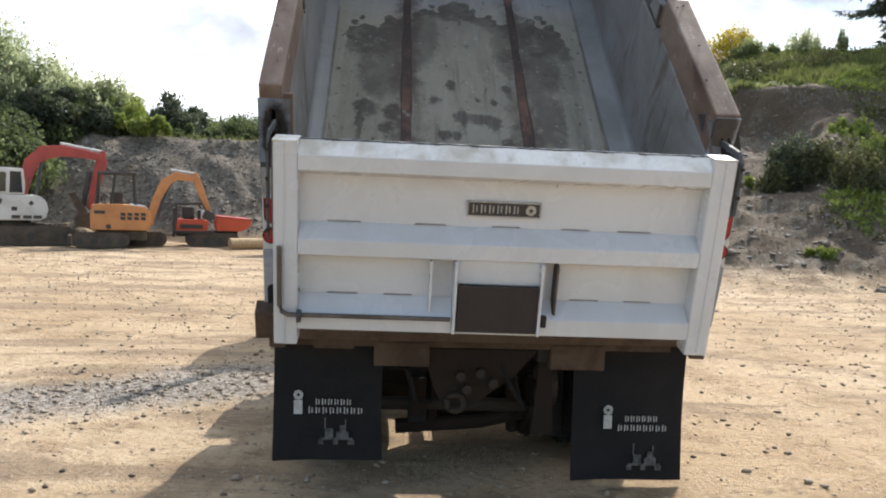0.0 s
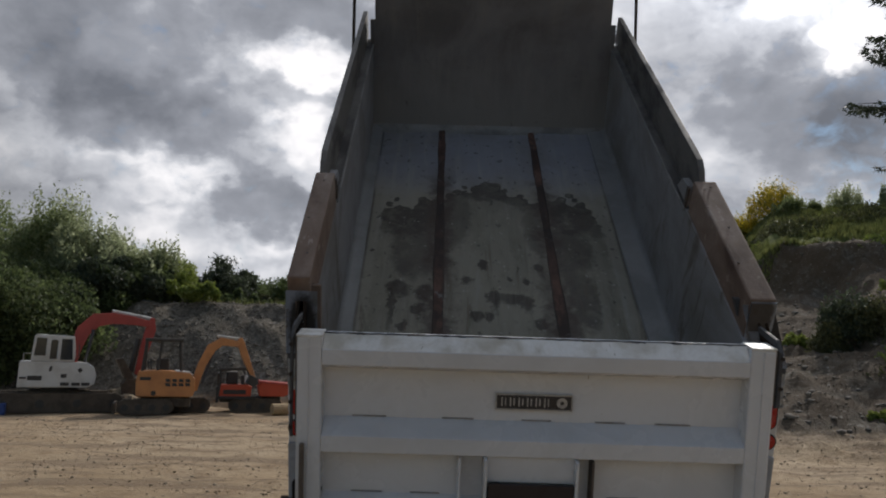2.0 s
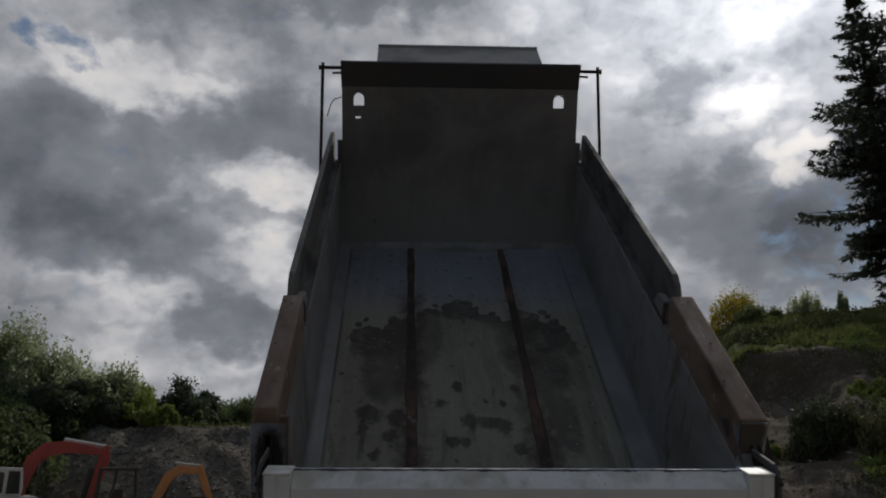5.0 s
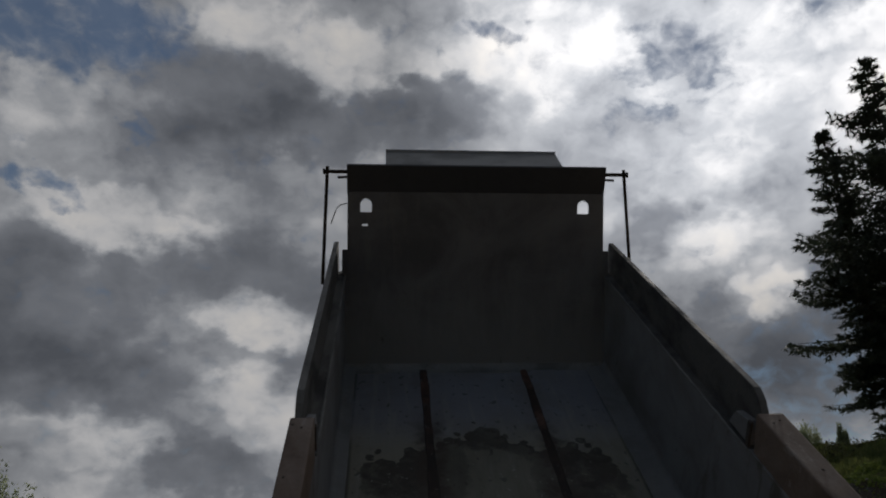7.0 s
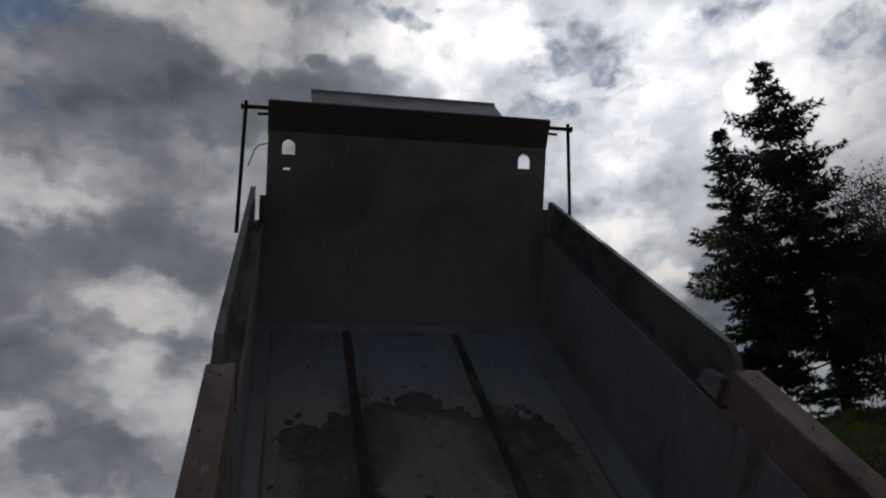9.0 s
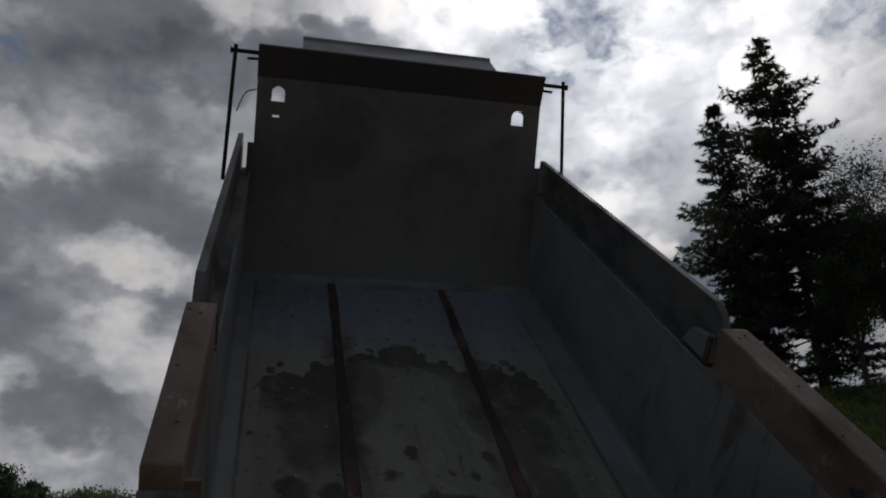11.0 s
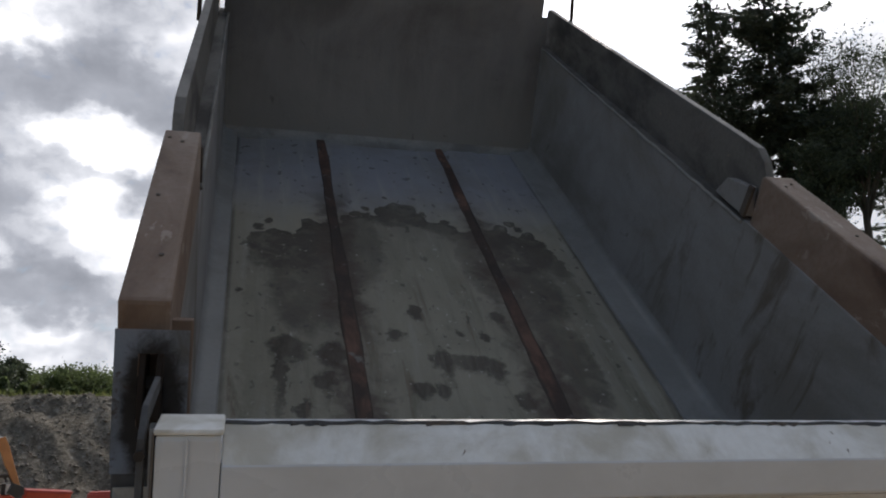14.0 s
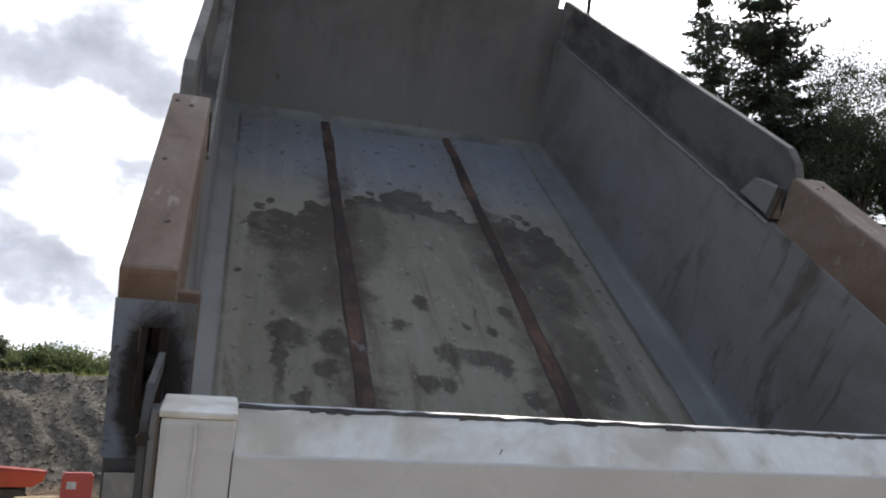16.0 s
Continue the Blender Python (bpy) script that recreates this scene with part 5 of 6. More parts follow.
def make_tailgate(truck):
    gate = part("tailgate", box(-1.06, 1.06, 0.10, 0.125, 0.085, 1.09, 0.002), WHITE, truck, "white ribbed steel tailgate", GATE)
    for s in (-1, 1):
        a, b = sorted((s * 1.043, s * 1.166))
        bm = box(a, b, 0.0, 0.13, 0.0, 1.086, 0.012)
        part("upright", bm, WHITE, gate)
        part("upright_cap", box(a - 0.002, b + 0.002, -0.004, 0.134, 1.085, 1.098, 0.005), WHITE_RIM, gate, "chipped white cap")
        a, b = sorted((s * 1.105, s * 1.110))
        part("upright_joint", box(a, b, -0.007, 0.01, 0.02, 1.08, 0.002), WHITE, gate)
    rib = [(0.10, 0.908), (0.0, 0.948), (0.0, 1.024)]
    part("top_rib", prism(rib + [(0.012, 1.034), (0.15, 1.034), (0.15, 0.908)], -1.043, 1.043, 0.004), WHITE, gate)
    part("top_rim", prism([(0.002, 1.026), (0.065, 1.094), (0.15, 1.082), (0.15, 1.036), (0.014, 1.036)], -1.043, 1.043, 0.003), WHITE_RIM, gate, "chipped and dusty top rim")
    part("middle_rib", prism([(0.10, 0.490), (0.0, 0.506), (0.0, 0.588), (0.10, 0.660)], -1.043, 1.043, 0.004), WHITE, gate)
    for a, b in ((-1.043, -0.237), (0.228, 1.043)):
        part("bottom_rib", prism([(0.10, 0.085), (0.0, 0.092), (0.0, 0.185), (0.10, 0.262)], a, b, 0.004), WHITE, gate)
    part("bottom_rib", prism([(0.10, 0.085), (0.0, 0.090), (0.0, 0.10), (0.10, 0.10)], -0.237, 0.228, 0.004), WHITE, gate)
    # stitch welds along the ribs
    for z, spans in ((0.665, ((-0.90, -0.73), (-0.45, -0.29), (-0.05, 0.10), (0.32, 0.47), (0.62, 0.80))), (0.267, ((-0.90, -0.74), (-0.60, -0.45), (0.40, 0.56), (0.70, 0.85)))):
        for a, b in spans:
            part("weld", box(a, b, 0.093, 0.101, z - 0.003, z + 0.003, 0.001), FADED_WELD, gate)
    # rough weld and bare chips along the rim's back edge
    rs = random.Random(8)
    line = [(-1.04 + 2.08 * k / 70, 0.067 + 0.003 * rs.random(), 1.0915 + 0.004 * rs.random()) for k in range(71)]
    part("rim_weld", tube(line, 0.0055, 6), STRAP, gate, "rough grey weld along the rim")
    for k in range(9):
        x = -0.95 + k * 0.225 + 0.10 * rs.random()
        w = 0.05 + 0.07 * rs.random()
        chip = [(x + w * q / 6, 0.064 + 0.006 * rs.random(), 1.088 + 0.006 * rs.random()) for q in range(7)]
        part("weld", tube(chip, 0.0065, 5), SEAM if k % 4 == 1 else STRAP, gate)
    # sand hatch in the middle
    bm = bmesh.new()
    for a, b in ((-0.237, -0.222), (0.213, 0.228)):
        box(a, b, -0.035, 0.10, 0.10, 0.50, 0.003, bm)
    box(-0.222, 0.213, 0.020, 0.10, 0.368, 0.50, 0.003, bm)
    part("hatch_frame", bm, WHITE, gate)
    part("hatch_flap", box(-0.215, 0.213, -0.020, 0.0, 0.108, 0.372, 0.006), HATCH_BROWN, gate, "dark brown hatch flap")
    part("hatch_hook", box(0.232, 0.262, -0.030, 0.0, 0.150, 0.215, 0.006), DARK_STEEL, gate)
    for x in (-0.356, 0.306):
        part("stiffener", box(x - 0.006, x + 0.006, 0.005, 0.10, 0.21, 0.49, 0.002), WHITE if x < 0 else SEAM, gate)
    part("latch_bar", tube([(-1.131, -0.025, 0.555), (-1.131, -0.025, 0.235), (-1.118, -0.027, 0.20), (-1.09, -0.03, 0.185), (-0.247, -0.03, 0.185)], 0.013, 8), HANDLE, gate, "bent brown-grey latch bar")
    part("latch_eye", tube([(-1.04, -0.045, 0.185), (-1.02, -0.045, 0.185)], 0.035, 12), STRAP, gate)
    part("latch_clip", tube([(-1.05, 0.085, 0.30), (-1.05, 0.06, 0.27), (-1.045, 0.05, 0.30)], 0.008, 6), DARK_STEEL, gate)
    badge = part("badge", box(-0.184, 0.200, 0.086, 0.099, 0.722, 0.804, 0.004), BADGE, gate, "black badge with a silver rim and worn lettering")
    bm = bmesh.new()
    for a, b, c, d in ((-0.184, 0.200, 0.798, 0.805), (-0.184, 0.200, 0.721, 0.728), (-0.185, -0.178, 0.721, 0.805), (0.194, 0.201, 0.721, 0.805)):
        box(a, b, 0.083, 0.090, c, d, 0, bm)
    part("badge_rim", bm, SILVER, badge).matrix_parent_inverse = Matrix()
    word(badge, "letter_bar", 6, -0.162, 0.095, 0.741, 0.786, 0.082, SILVER)
    part("crest", lathe([(0, 0.010), (0, 0.028)], 0, 0, 0, 12), SILVER, badge, at=pose(0.148, 0.083, 0.763, 0, 0, 90))
    for s in (-1, 1):
        a, b = sorted((s * 1.176, s * 1.196))
        low = 0.58 if s < 0 else 0.80
        b = b if s > 0 else a + 0.013
        strap = part("hinge_strap", prism([(-0.005, low), (0.025, low - 0.01), (0.03, 1.06), (0.07, 1.095), (0.27, 1.120), (0.27, 1.152), (0.05, 1.132), (-0.005, 1.08)], a, b, 0.004), STRAP, gate, "grey steel hinge strap with bolts")
        a, b = sorted((s * 1.1665, s * 1.1715))
        part("strap_edge", box(a, b, 0.004, 0.10, low + 0.02, 1.09, 0.001), HANDLE, strap)
        for z in (0.63, 0.76, 0.90, 1.05) if s < 0 else (0.90, 1.05):
            part("bolt", tube([(s * 1.19, -0.016, z), (s * 1.19, 0.0, z)], 0.011, 6), DARK_STEEL, strap)


def make_posts(truck):
    for s in (-1, 1):
        a, b = sorted((s * 1.170, s * 1.287))
        post = part("corner_post", prism([(0.20, -0.06), (0.33, -0.06), (0.33, 0.95), (0.20, 0.95)], a, b, 0.008), WHITE, truck, "white corner post with lamps", POST @ pose(0.032 if s < 0 else 0.09, 0, 0))
        part("post_foot", box(a + 0.02, b - 0.005, 0.18, 0.36, -0.20, -0.05, 0.01), RUST, post)
        a, b = sorted((s * 1.128, s * 1.292))
        lo, hi = sorted((s * 1.182, s * 1.240))
        bm = bmesh.new()
        xs, zs = (a, lo, hi, b), (0.93, 1.045, 1.215, 1.272)
        grid = [[bm.verts.new((x, 0.185, z)) for x in xs] for z in zs]
        for j in range(3):
            for i in range(3):
                if i != 1 or j != 1:
                    bm.faces.new((grid[j][i], grid[j][i + 1], grid[j + 1][i + 1], grid[j + 1][i]))
        bmesh.ops.solidify(bm, geom=list(bm.faces), thickness=-0.115)
        bmesh.ops.recalc_face_normals(bm, faces=list(bm.faces))
        back = box(a, b, 0.302, 0.34, 0.93, 1.272, 0.004)
        # one side leans in with the rail above it
        lean = 0.33 if s > 0 else 0.0
        for v in list(bm.verts) + list(back.verts):
            v.co.x -= lean * max(0.0, v.co.z - 0.93)
        part("housing_back", back, RAIL if s < 0 else STRAP, post)
        part("hinge_housing", bm, HOUSING, post, "blue-grey steel hinge housing with slot and rust")
        part("housing_skirt", box(*sorted((s * 1.175, s * 1.289)), 0.188, 0.30, 0.80, 0.93, 0.006), STRAP, post)
        for x in (1.192, 1.230):
            a, b = sorted((s * (x - 0.007), s * (x + 0.007)))
            lug = prism([(0.150, 1.07), (0.30, 1.04), (0.30, 1.24), (0.200, 1.24), (0.165, 1.16)], a, b, 0.003)
            for v in lug.verts:
                v.co.x -= lean * max(0.0, v.co.z - 0.93)
            part("lug", lug, GRIMY, post, "dark greasy hinge lug")
        a, b = sorted((s * 1.184 - lean * 0.13, s * 1.238 - lean * 0.13))
        part("grease_pad", prism([(a + 0.012, 1.02), (b - 0.012, 1.02), (b, 1.05), (b, 1.10), (a, 1.10), (a, 1.05)], 0.176, 0.19, 0.004, axis="y"), GRIMY, post, "black greasy pad in the slot")
        # bent sheet over the lamps
        bm = bmesh.new()
        rs = random.Random(21)
        sheet = [[bm.verts.new((s * (1.178 + 0.104 * i / 4), 0.180 - 0.012 * rs.random() - (0.03 if j < 1 else 0.0) * (i in (1, 2)), 0.735 + 0.165 * j / 4 + 0.012 * (rs.random() - 0.5))) for i in range(5)] for j in range(5)]
        for j in range(4):
            for i in range(4):
                bm.faces.new((sheet[j][i], sheet[j][i + 1], sheet[j + 1][i + 1], sheet[j + 1][i]))
        bmesh.ops.recalc_face_normals(bm, faces=list(bm.faces))
        bmesh.ops.solidify(bm, geom=list(bm.faces), thickness=0.003)
        part("bent_sheet", bm, BENT_SHEET, post, "crumpled bare sheet above the lamp")
        part("socket_plate", box(*sorted((s * 1.186, s * 1.289)), 0.188, 0.21, 0.02, 0.42, 0.010), POST_GREY, post)
        part("hinge_pin", tube([(s * 1.16 - lean * 0.2, 0.22, 1.13), (s * 1.26 - lean * 0.2, 0.22, 1.13)], 0.022, 10), DARK_STEEL, post)
        for z, h, r in ((0.672, 0.055, 0.033), (0.505, 0.0, 0.042)):
            ring = [(s * 1.238 + r * math.cos(t), z + (h if math.sin(t) > 0 else -h) + r * math.sin(t)) for t in (2 * math.pi * k / 20 for k in range(20))]
            part("tail_lamp", prism(ring, 0.186, 0.20, 0.004, axis="y"), RED_LENS, post, "red tail lamp lens")
            ring = [(s * 1.238 + (r + 0.008) * math.cos(t), z + (h if math.sin(t) > 0 else -h) + (r + 0.008) * math.sin(t)) for t in (2 * math.pi * k / 20 for k in range(20))]
            part("lamp_grommet", prism(ring, 0.193, 0.2, 0, axis="y"), RUBBER, post)
        ring = [(s * 1.238 + 0.030 * math.cos(t), 0.12 + (0.06 if math.sin(t) > 0 else -0.06) + 0.03 * math.sin(t)) for t in (2 * math.pi * k / 20 for k in range(20))]
        part("empty_lamp_socket", prism(ring, 0.184, 0.2, 0, axis="y"), RUBBER, post)


def make_flap(truck, x0, x1, z0, z1, icon, words, sketch):
    """A hanging rubber mud flap with worn white print."""
    n, m = 14, 16
    bm = bmesh.new()
    rows = []
    for j in range(m + 1):
        q = j / m
        row = []
        for i in range(n + 1):
            p = i / n
            y = 0.03 + 0.015 * math.sin(p * 5 + q * 2) * (1 - q) + 0.05 * (1 - q) ** 3 * (p - 0.4)
            edge = 0.03 * math.sin(q * 3.1) * (1 if p == 1 else 0)
            row.append((x0 + (x1 - x0) * p - edge * 0.5, y, z0 + (z1 - z0) * q))
        rows.append(row)
    vs = [[[bm.verts.new((x, y + d, z)) for x, y, z in row] for row in rows] for d in (0, 0.012)]
    for a in (0, 1):
        for j in range(m):
            for i in range(n):
                f = (vs[a][j][i], vs[a][j][i + 1], vs[a][j + 1][i + 1], vs[a][j + 1][i])
                bm.faces.new(f if a == 0 else f[::-1])
    rim = [(0, i) for i in range(n)] + [(j, n) for j in range(m)] + [(m, i) for i in range(n, 0, -1)] + [(j, 0) for j in range(m, 0, -1)]
    for k, (j, i) in enumerate(rim):
        j2, i2 = rim[(k + 1) % len(rim)]
        bm.faces.new((vs[0][j][i], vs[1][j][i], vs[1][j2][i2], vs[0][j2][i2]))
    flap = part("mud_flap", bm, RUBBER, truck, "black rubber mud flap with worn white print", smooth=False)
    part("flap_bracket", box(x0 - 0.01, x1 + 0.01, 0.045, 0.085, z1 - 0.045, z1 + 0.02, 0.004), RUST, flap)
    y = 0.002
    ix, iz = icon
    bm = bmesh.new()
    for k in range(8):
        a = k * math.pi / 4
        box(ix + 0.020 * math.cos(a) - 0.009, ix + 0.020 * math.cos(a) + 0.009, y, y + 0.004, iz + 0.020 * math.sin(a) - 0.009, iz + 0.020 * math.sin(a) + 0.009, 0, bm)
    part("print_flower", bm, PRINT, flap)
    part("print_block", box(ix - 0.026, ix + 0.026, y, y + 0.004, iz - 0.118, iz - 0.032), PRINT, flap)
    for count, a, b, c, d in words:
        word(flap, "print_bar", count, a, b, c, d, y, PRINT)
    sx, sz = sketch
    bm = bmesh.new()
    for a, b, c, d in ((-0.10, 0.10, 0.0, 0.012), (-0.07, -0.02, 0.012, 0.07), (0.0, 0.075, 0.012, 0.05), (-0.075, -0.067, 0.07, 0.14), (0.05, 0.058, 0.05, 0.13), (0.02, 0.05, 0.05, 0.09), (-0.11, -0.08, -0.03, 0.0), (-0.02, 0.01, -0.03, 0.0), (0.07, 0.11, -0.03, 0.0)):
        box(sx + a, sx + b, y, y + 0.004, sz + c, sz + d, 0, bm)
    part("print_sketch", bm, FAINT_PRINT, flap)


def make_chassis(truck):
    for s in (-1, 1):
        a, b = sorted((s * 0.38, s * 0.46))
        part("frame_rail", box(a, b, -0.02, 5.6, 0.78, 1.03, 0.006), DARK_STEEL, truck)
    for x0, x1, z0, z1 in ((-0.628, -0.29, 0.75, 0.90), (0.449, 0.788, 0.747, 0.90), (-0.99, -0.746, 0.851, 0.945)):
        part("hinge_block", box(x0, x1, -0.08, 0.20, z0, z1, 0.010), RUST, truck)
    part("rear_crossmember", box(-1.2, 1.2, -0.072, 0.20, 0.868, 0.97, 0.008), RUST, truck)
    part("hitch_plate", prism([(-0.34, 0.86), (0.38, 0.86), (0.22, 0.68), (-0.04, 0.50), (-0.20, 0.50), (-0.26, 0.62)], -0.05, 0.0, 0.004, axis="y"), GRIMY, truck, "rusty hitch plate")
    ring = bmesh.new()
    pts = [(-0.125 + 0.052 * math.cos(t), -0.075, 0.53 + 0.052 * math.sin(t)) for t in (2 * math.pi * k / 14 for k in range(15))]
    part("towing_eye", tube(pts, 0.018, 7, ring), DARK_STEEL, truck)
    for x, z in ((0.02, 0.72), (0.1, 0.66), (-0.1, 0.70), (-0.06, 0.62)):
        part("hose_fitting", tube([(x, -0.11, z), (x, -0.04, z)], 0.03, 8), DARK_STEEL, truck)
    part("air_hose", tube([(0.15, -0.04, 0.78), (0.22, -0.08, 0.62), (0.30, 0.0, 0.50), (0.33, 0.2, 0.48)], 0.016, 6), RUBBER, truck)
    part("lever_plate", prism([(0.40, 0.78), (0.48, 0.78), (0.50, 0.32), (0.36, 0.30)], 0.02, 0.06, 0.004, axis="y"), GRIMY, truck)
    for y in (1.0, 2.36):
        part("axle", tube([(-0.95, y, 0.52), (0.95, y, 0.52)], 0.085, 12), DARK_STEEL, truck)
        part("differential", lathe([(-0.20, 0.05), (-0.14, 0.18), (0.0, 0.235), (0.14, 0.18), (0.20, 0.05)], 0.02, y, 0.54, 20), DARK_STEEL, truck)
        for s in (-1, 1):
            part("brake_drum", lathe([(-0.09, 0.05), (-0.09, 0.20), (0.09, 0.21), (0.09, 0.05)], s * 0.58, y, 0.52, 20), DARK_STEEL, truck)
            a, b = sorted((s * 0.30, s * 0.37))
            part("air_spring", tube([(s * 0.47, y + 0.28, 0.58), (s * 0.47, y + 0.28, 0.80)], 0.11, 14), RUBBER, truck)
            for x in (s * 0.80, s * 1.10):
                wheel = part("wheel", lathe([(-0.10, 0.16), (-0.10, 0.285), (0.10, 0.285), (0.10, 0.16), (0.02, 0.12), (-0.02, 0.12), (-0.10, 0.16)], x, y, 0.52, 24), SILVER, truck)
                bm = lathe([(-0.10, 0.285), (-0.128, 0.34), (-0.135, 0.44), (-0.118, 0.505), (-0.06, 0.520), (0.06, 0.520), (0.118, 0.505), (0.135, 0.44), (0.128, 0.34), (0.10, 0.285)], x, y, 0.52, 36)
                for k in range(36):
                    t = 2 * math.pi * k / 36
                    c, d = math.cos(t), math.sin(t)
                    for o in (-0.075, 0.0, 0.075):
                        box(x + o - 0.026, x + o + 0.026, y + 0.517 * c - 0.02, y + 0.517 * c + 0.02, 0.52 + 0.517 * d - 0.02 + 0.012, 0.52 + 0.517 * d + 0.02 + 0.012, 0, bm) if d > -0.95 else None
                part("tyre", bm, RUBBER, wheel)
    for y in (1.0, 2.36):
        for s in (-1, 1):
            a, b = sorted((s * 0.42, s * 0.53))
            for k in range(5):
                part("spring_leaf", box(a, b, y - 0.50 + 0.07 * k, y + 0.50 - 0.07 * k, 0.60 + 0.028 * k, 0.622 + 0.028 * k, 0.003), DARK_STEEL, truck)
            part("brake_chamber", lathe([(-0.10, 0.0), (-0.10, 0.085), (-0.01, 0.10), (0.01, 0.10), (0.10, 0.07), (0.12, 0.0)], s * 0.30, y - 0.22, 0.62, 16), DARK_STEEL, truck)
            part("torque_rod", tube([(s * 0.22, y - 0.1, 0.74), (s * 0.34, y - 0.75, 0.80)], 0.032, 8), DARK_STEEL, truck)
            a, b = sorted((s * 0.36, s * 0.40))
            part("hanger_plate", prism([(y - 0.25, 0.80), (y + 0.25, 0.80), (y + 0.12, 0.36), (y - 0.12, 0.36)], a, b, 0.004), DARK_STEEL, truck)
        part("axle_bowl", lathe([(-0.30, 0.09), (-0.22, 0.18), (-0.08, 0.27), (0.08, 0.27), (0.22, 0.18), (0.30, 0.09)], 0.02, y + 0.05, 0.50, 20), DARK_STEEL, truck)
    # the rear axle's bowl and lower arms hang deep between the wheels
    part("axle_cover", lathe([(-0.34, 0.10), (-0.26, 0.22), (-0.10, 0.33), (0.10, 0.33), (0.26, 0.22), (0.34, 0.10)], 0.02, 0.86, 0.47, 20), GRIMY, truck)
    for x in (-0.34, 0.44):
        part("lower_arm", prism([(0.20, 0.62), (0.36, 0.62), (0.80, 0.30), (0.86, 0.16), (0.62, 0.14), (0.30, 0.34)], x - 0.05, x + 0.05, 0.01), GRIMY, truck)
        part("shock_absorber", tube([(x * 0.6, 0.30, 0.80), (x * 0.75, 0.55, 0.20)], 0.045, 10), GRIMY, truck)
    part("spring_seat", lathe([(-0.06, 0.03), (-0.06, 0.12), (0.06, 0.13), (0.06, 0.03)], 0.47, 0.18, 0.60, 18), DARK_STEEL, truck)
    part("track_bar", tube([(-0.48, 0.50, 0.22), (0.10, 0.52, 0.26), (0.52, 0.50, 0.36)], 0.05, 10), GRIMY, truck)
    part("cross_tube", tube([(-0.60, 0.42, 0.40), (0.60, 0.42, 0.40)], 0.045, 10), DARK_STEEL, truck)
    # black boards added to darken gaps where lit ground would show
    part("dark_filler_board", box(-0.40, -0.28, 0.30, 0.33, 0.30, 0.80, 0.004), RUBBER, truck)
    part("dark_filler_board", box(0.50, 0.62, 0.30, 0.33, 0.22, 0.80, 0.004), RUBBER, truck)
    for x, z in ((-0.30, 0.72), (0.26, 0.58), (-0.42, 0.60)):
        part("air_hose", tube([(x, 0.1, z + 0.1), (x + 0.06, 0.16, z - 0.12), (x + 0.16, 0.3, z - 0.16), (x + 0.2, 0.6, z)], 0.015, 6), RUBBER, truck)
    for s in (-1, 1):
        a, b = sorted((s * 0.36, s * 0.60))
        part("walking_beam", prism([(0.50, 0.74), (0.56, 0.50), (0.80, 0.32), (1.10, 0.26), (2.30, 0.26), (2.60, 0.36), (2.80, 0.60), (2.80, 0.74)], a, b, 0.02), GRIMY, truck, "greasy black suspension beam")
    part("drive_shaft", tube([(0, 1.2, 0.56), (0, 2.2, 0.56), (0, 5.0, 0.72)], 0.05, 10), DARK_STEEL, truck)
    top = BED @ Vector((0, 3.9, -0.05))
    low = Vector((0, 4.6, 0.9))
    for r, q in ((0.11, 0.35), (0.09, 0.7), (0.07, 1.0)):
        part("hoist_stage", tube([low, low.lerp(top, q)], r, 14), STRAP if r < 0.1 else DARK_STEEL, truck)
    part("exhaust_stack", tube([(-1.0, 5.1, 0.95), (-1.0, 5.1, 3.2)], 0.075, 14), STRAP, truck, "upright exhaust stack")
    for s in (-1, 1):
        a, b = sorted((s * 0.55, s * 1.15))
        part("fuel_tank", tube([(s * 0.85, 3.6, 0.66), (s * 0.85, 4.9, 0.66)], 0.31, 20), STRAP, truck)
        part("side_box", box(a, b, 4.95, 5.5, 0.42, 1.0, 0.02), DARK_STEEL, truck)
    # unseen guards, added to keep daylight off the ground under the truck
    for s in (-1, 1):
        a, b = sorted((s * 0.62, s * 1.24))
        for y in (1.0, 2.36):
            part("added_mudguard", prism([(y - 0.62, 0.92), (y - 0.40, 1.10), (y + 0.40, 1.10), (y + 0.62, 0.92), (y + 0.60, 0.90), (y + 0.39, 1.075), (y - 0.39, 1.075), (y - 0.60, 0.90)], a, b, 0), RUBBER, truck)
    # unseen gearbox and front of the truck, added; they also block light
    part("gearbox", box(-0.30, 0.30, 4.6, 5.6, 0.38, 0.95, 0.05), GRIMY, truck)
    for s in (-1, 1):
        wheel = part("wheel", lathe([(-0.10, 0.16), (-0.10, 0.285), (0.10, 0.285), (0.10, 0.16), (0.0, 0.10), (-0.10, 0.16)], s * 1.04, 7.1, 0.52, 24), SILVER, truck)
        part("tyre", lathe([(-0.11, 0.285), (-0.14, 0.36), (-0.14, 0.46), (-0.10, 0.520), (0.10, 0.520), (0.14, 0.46), (0.14, 0.36), (0.11, 0.285)], s * 1.04, 7.1, 0.52, 36), RUBBER, wheel)
    part("front_axle", tube([(-0.95, 7.1, 0.46), (0.95, 7.1, 0.46)], 0.07, 10), DARK_STEEL, truck)
    part("front_frame", box(-0.46, 0.46, 5.6, 8.2, 0.70, 0.95, 0.01), DARK_STEEL, truck)
    cab = part("cab", prism([(5.75, 0.95), (7.25, 0.95), (7.28, 1.75), (6.95, 2.62), (6.75, 2.72), (5.80, 2.72), (5.72, 2.60)], -1.05, 1.05, 0.05), WHITE, truck)
    part("windscreen", prism([(7.282, 1.80), (6.985, 2.56), (7.0, 2.57), (7.30, 1.81)], -0.95, 0.95, 0), GLASS, cab)
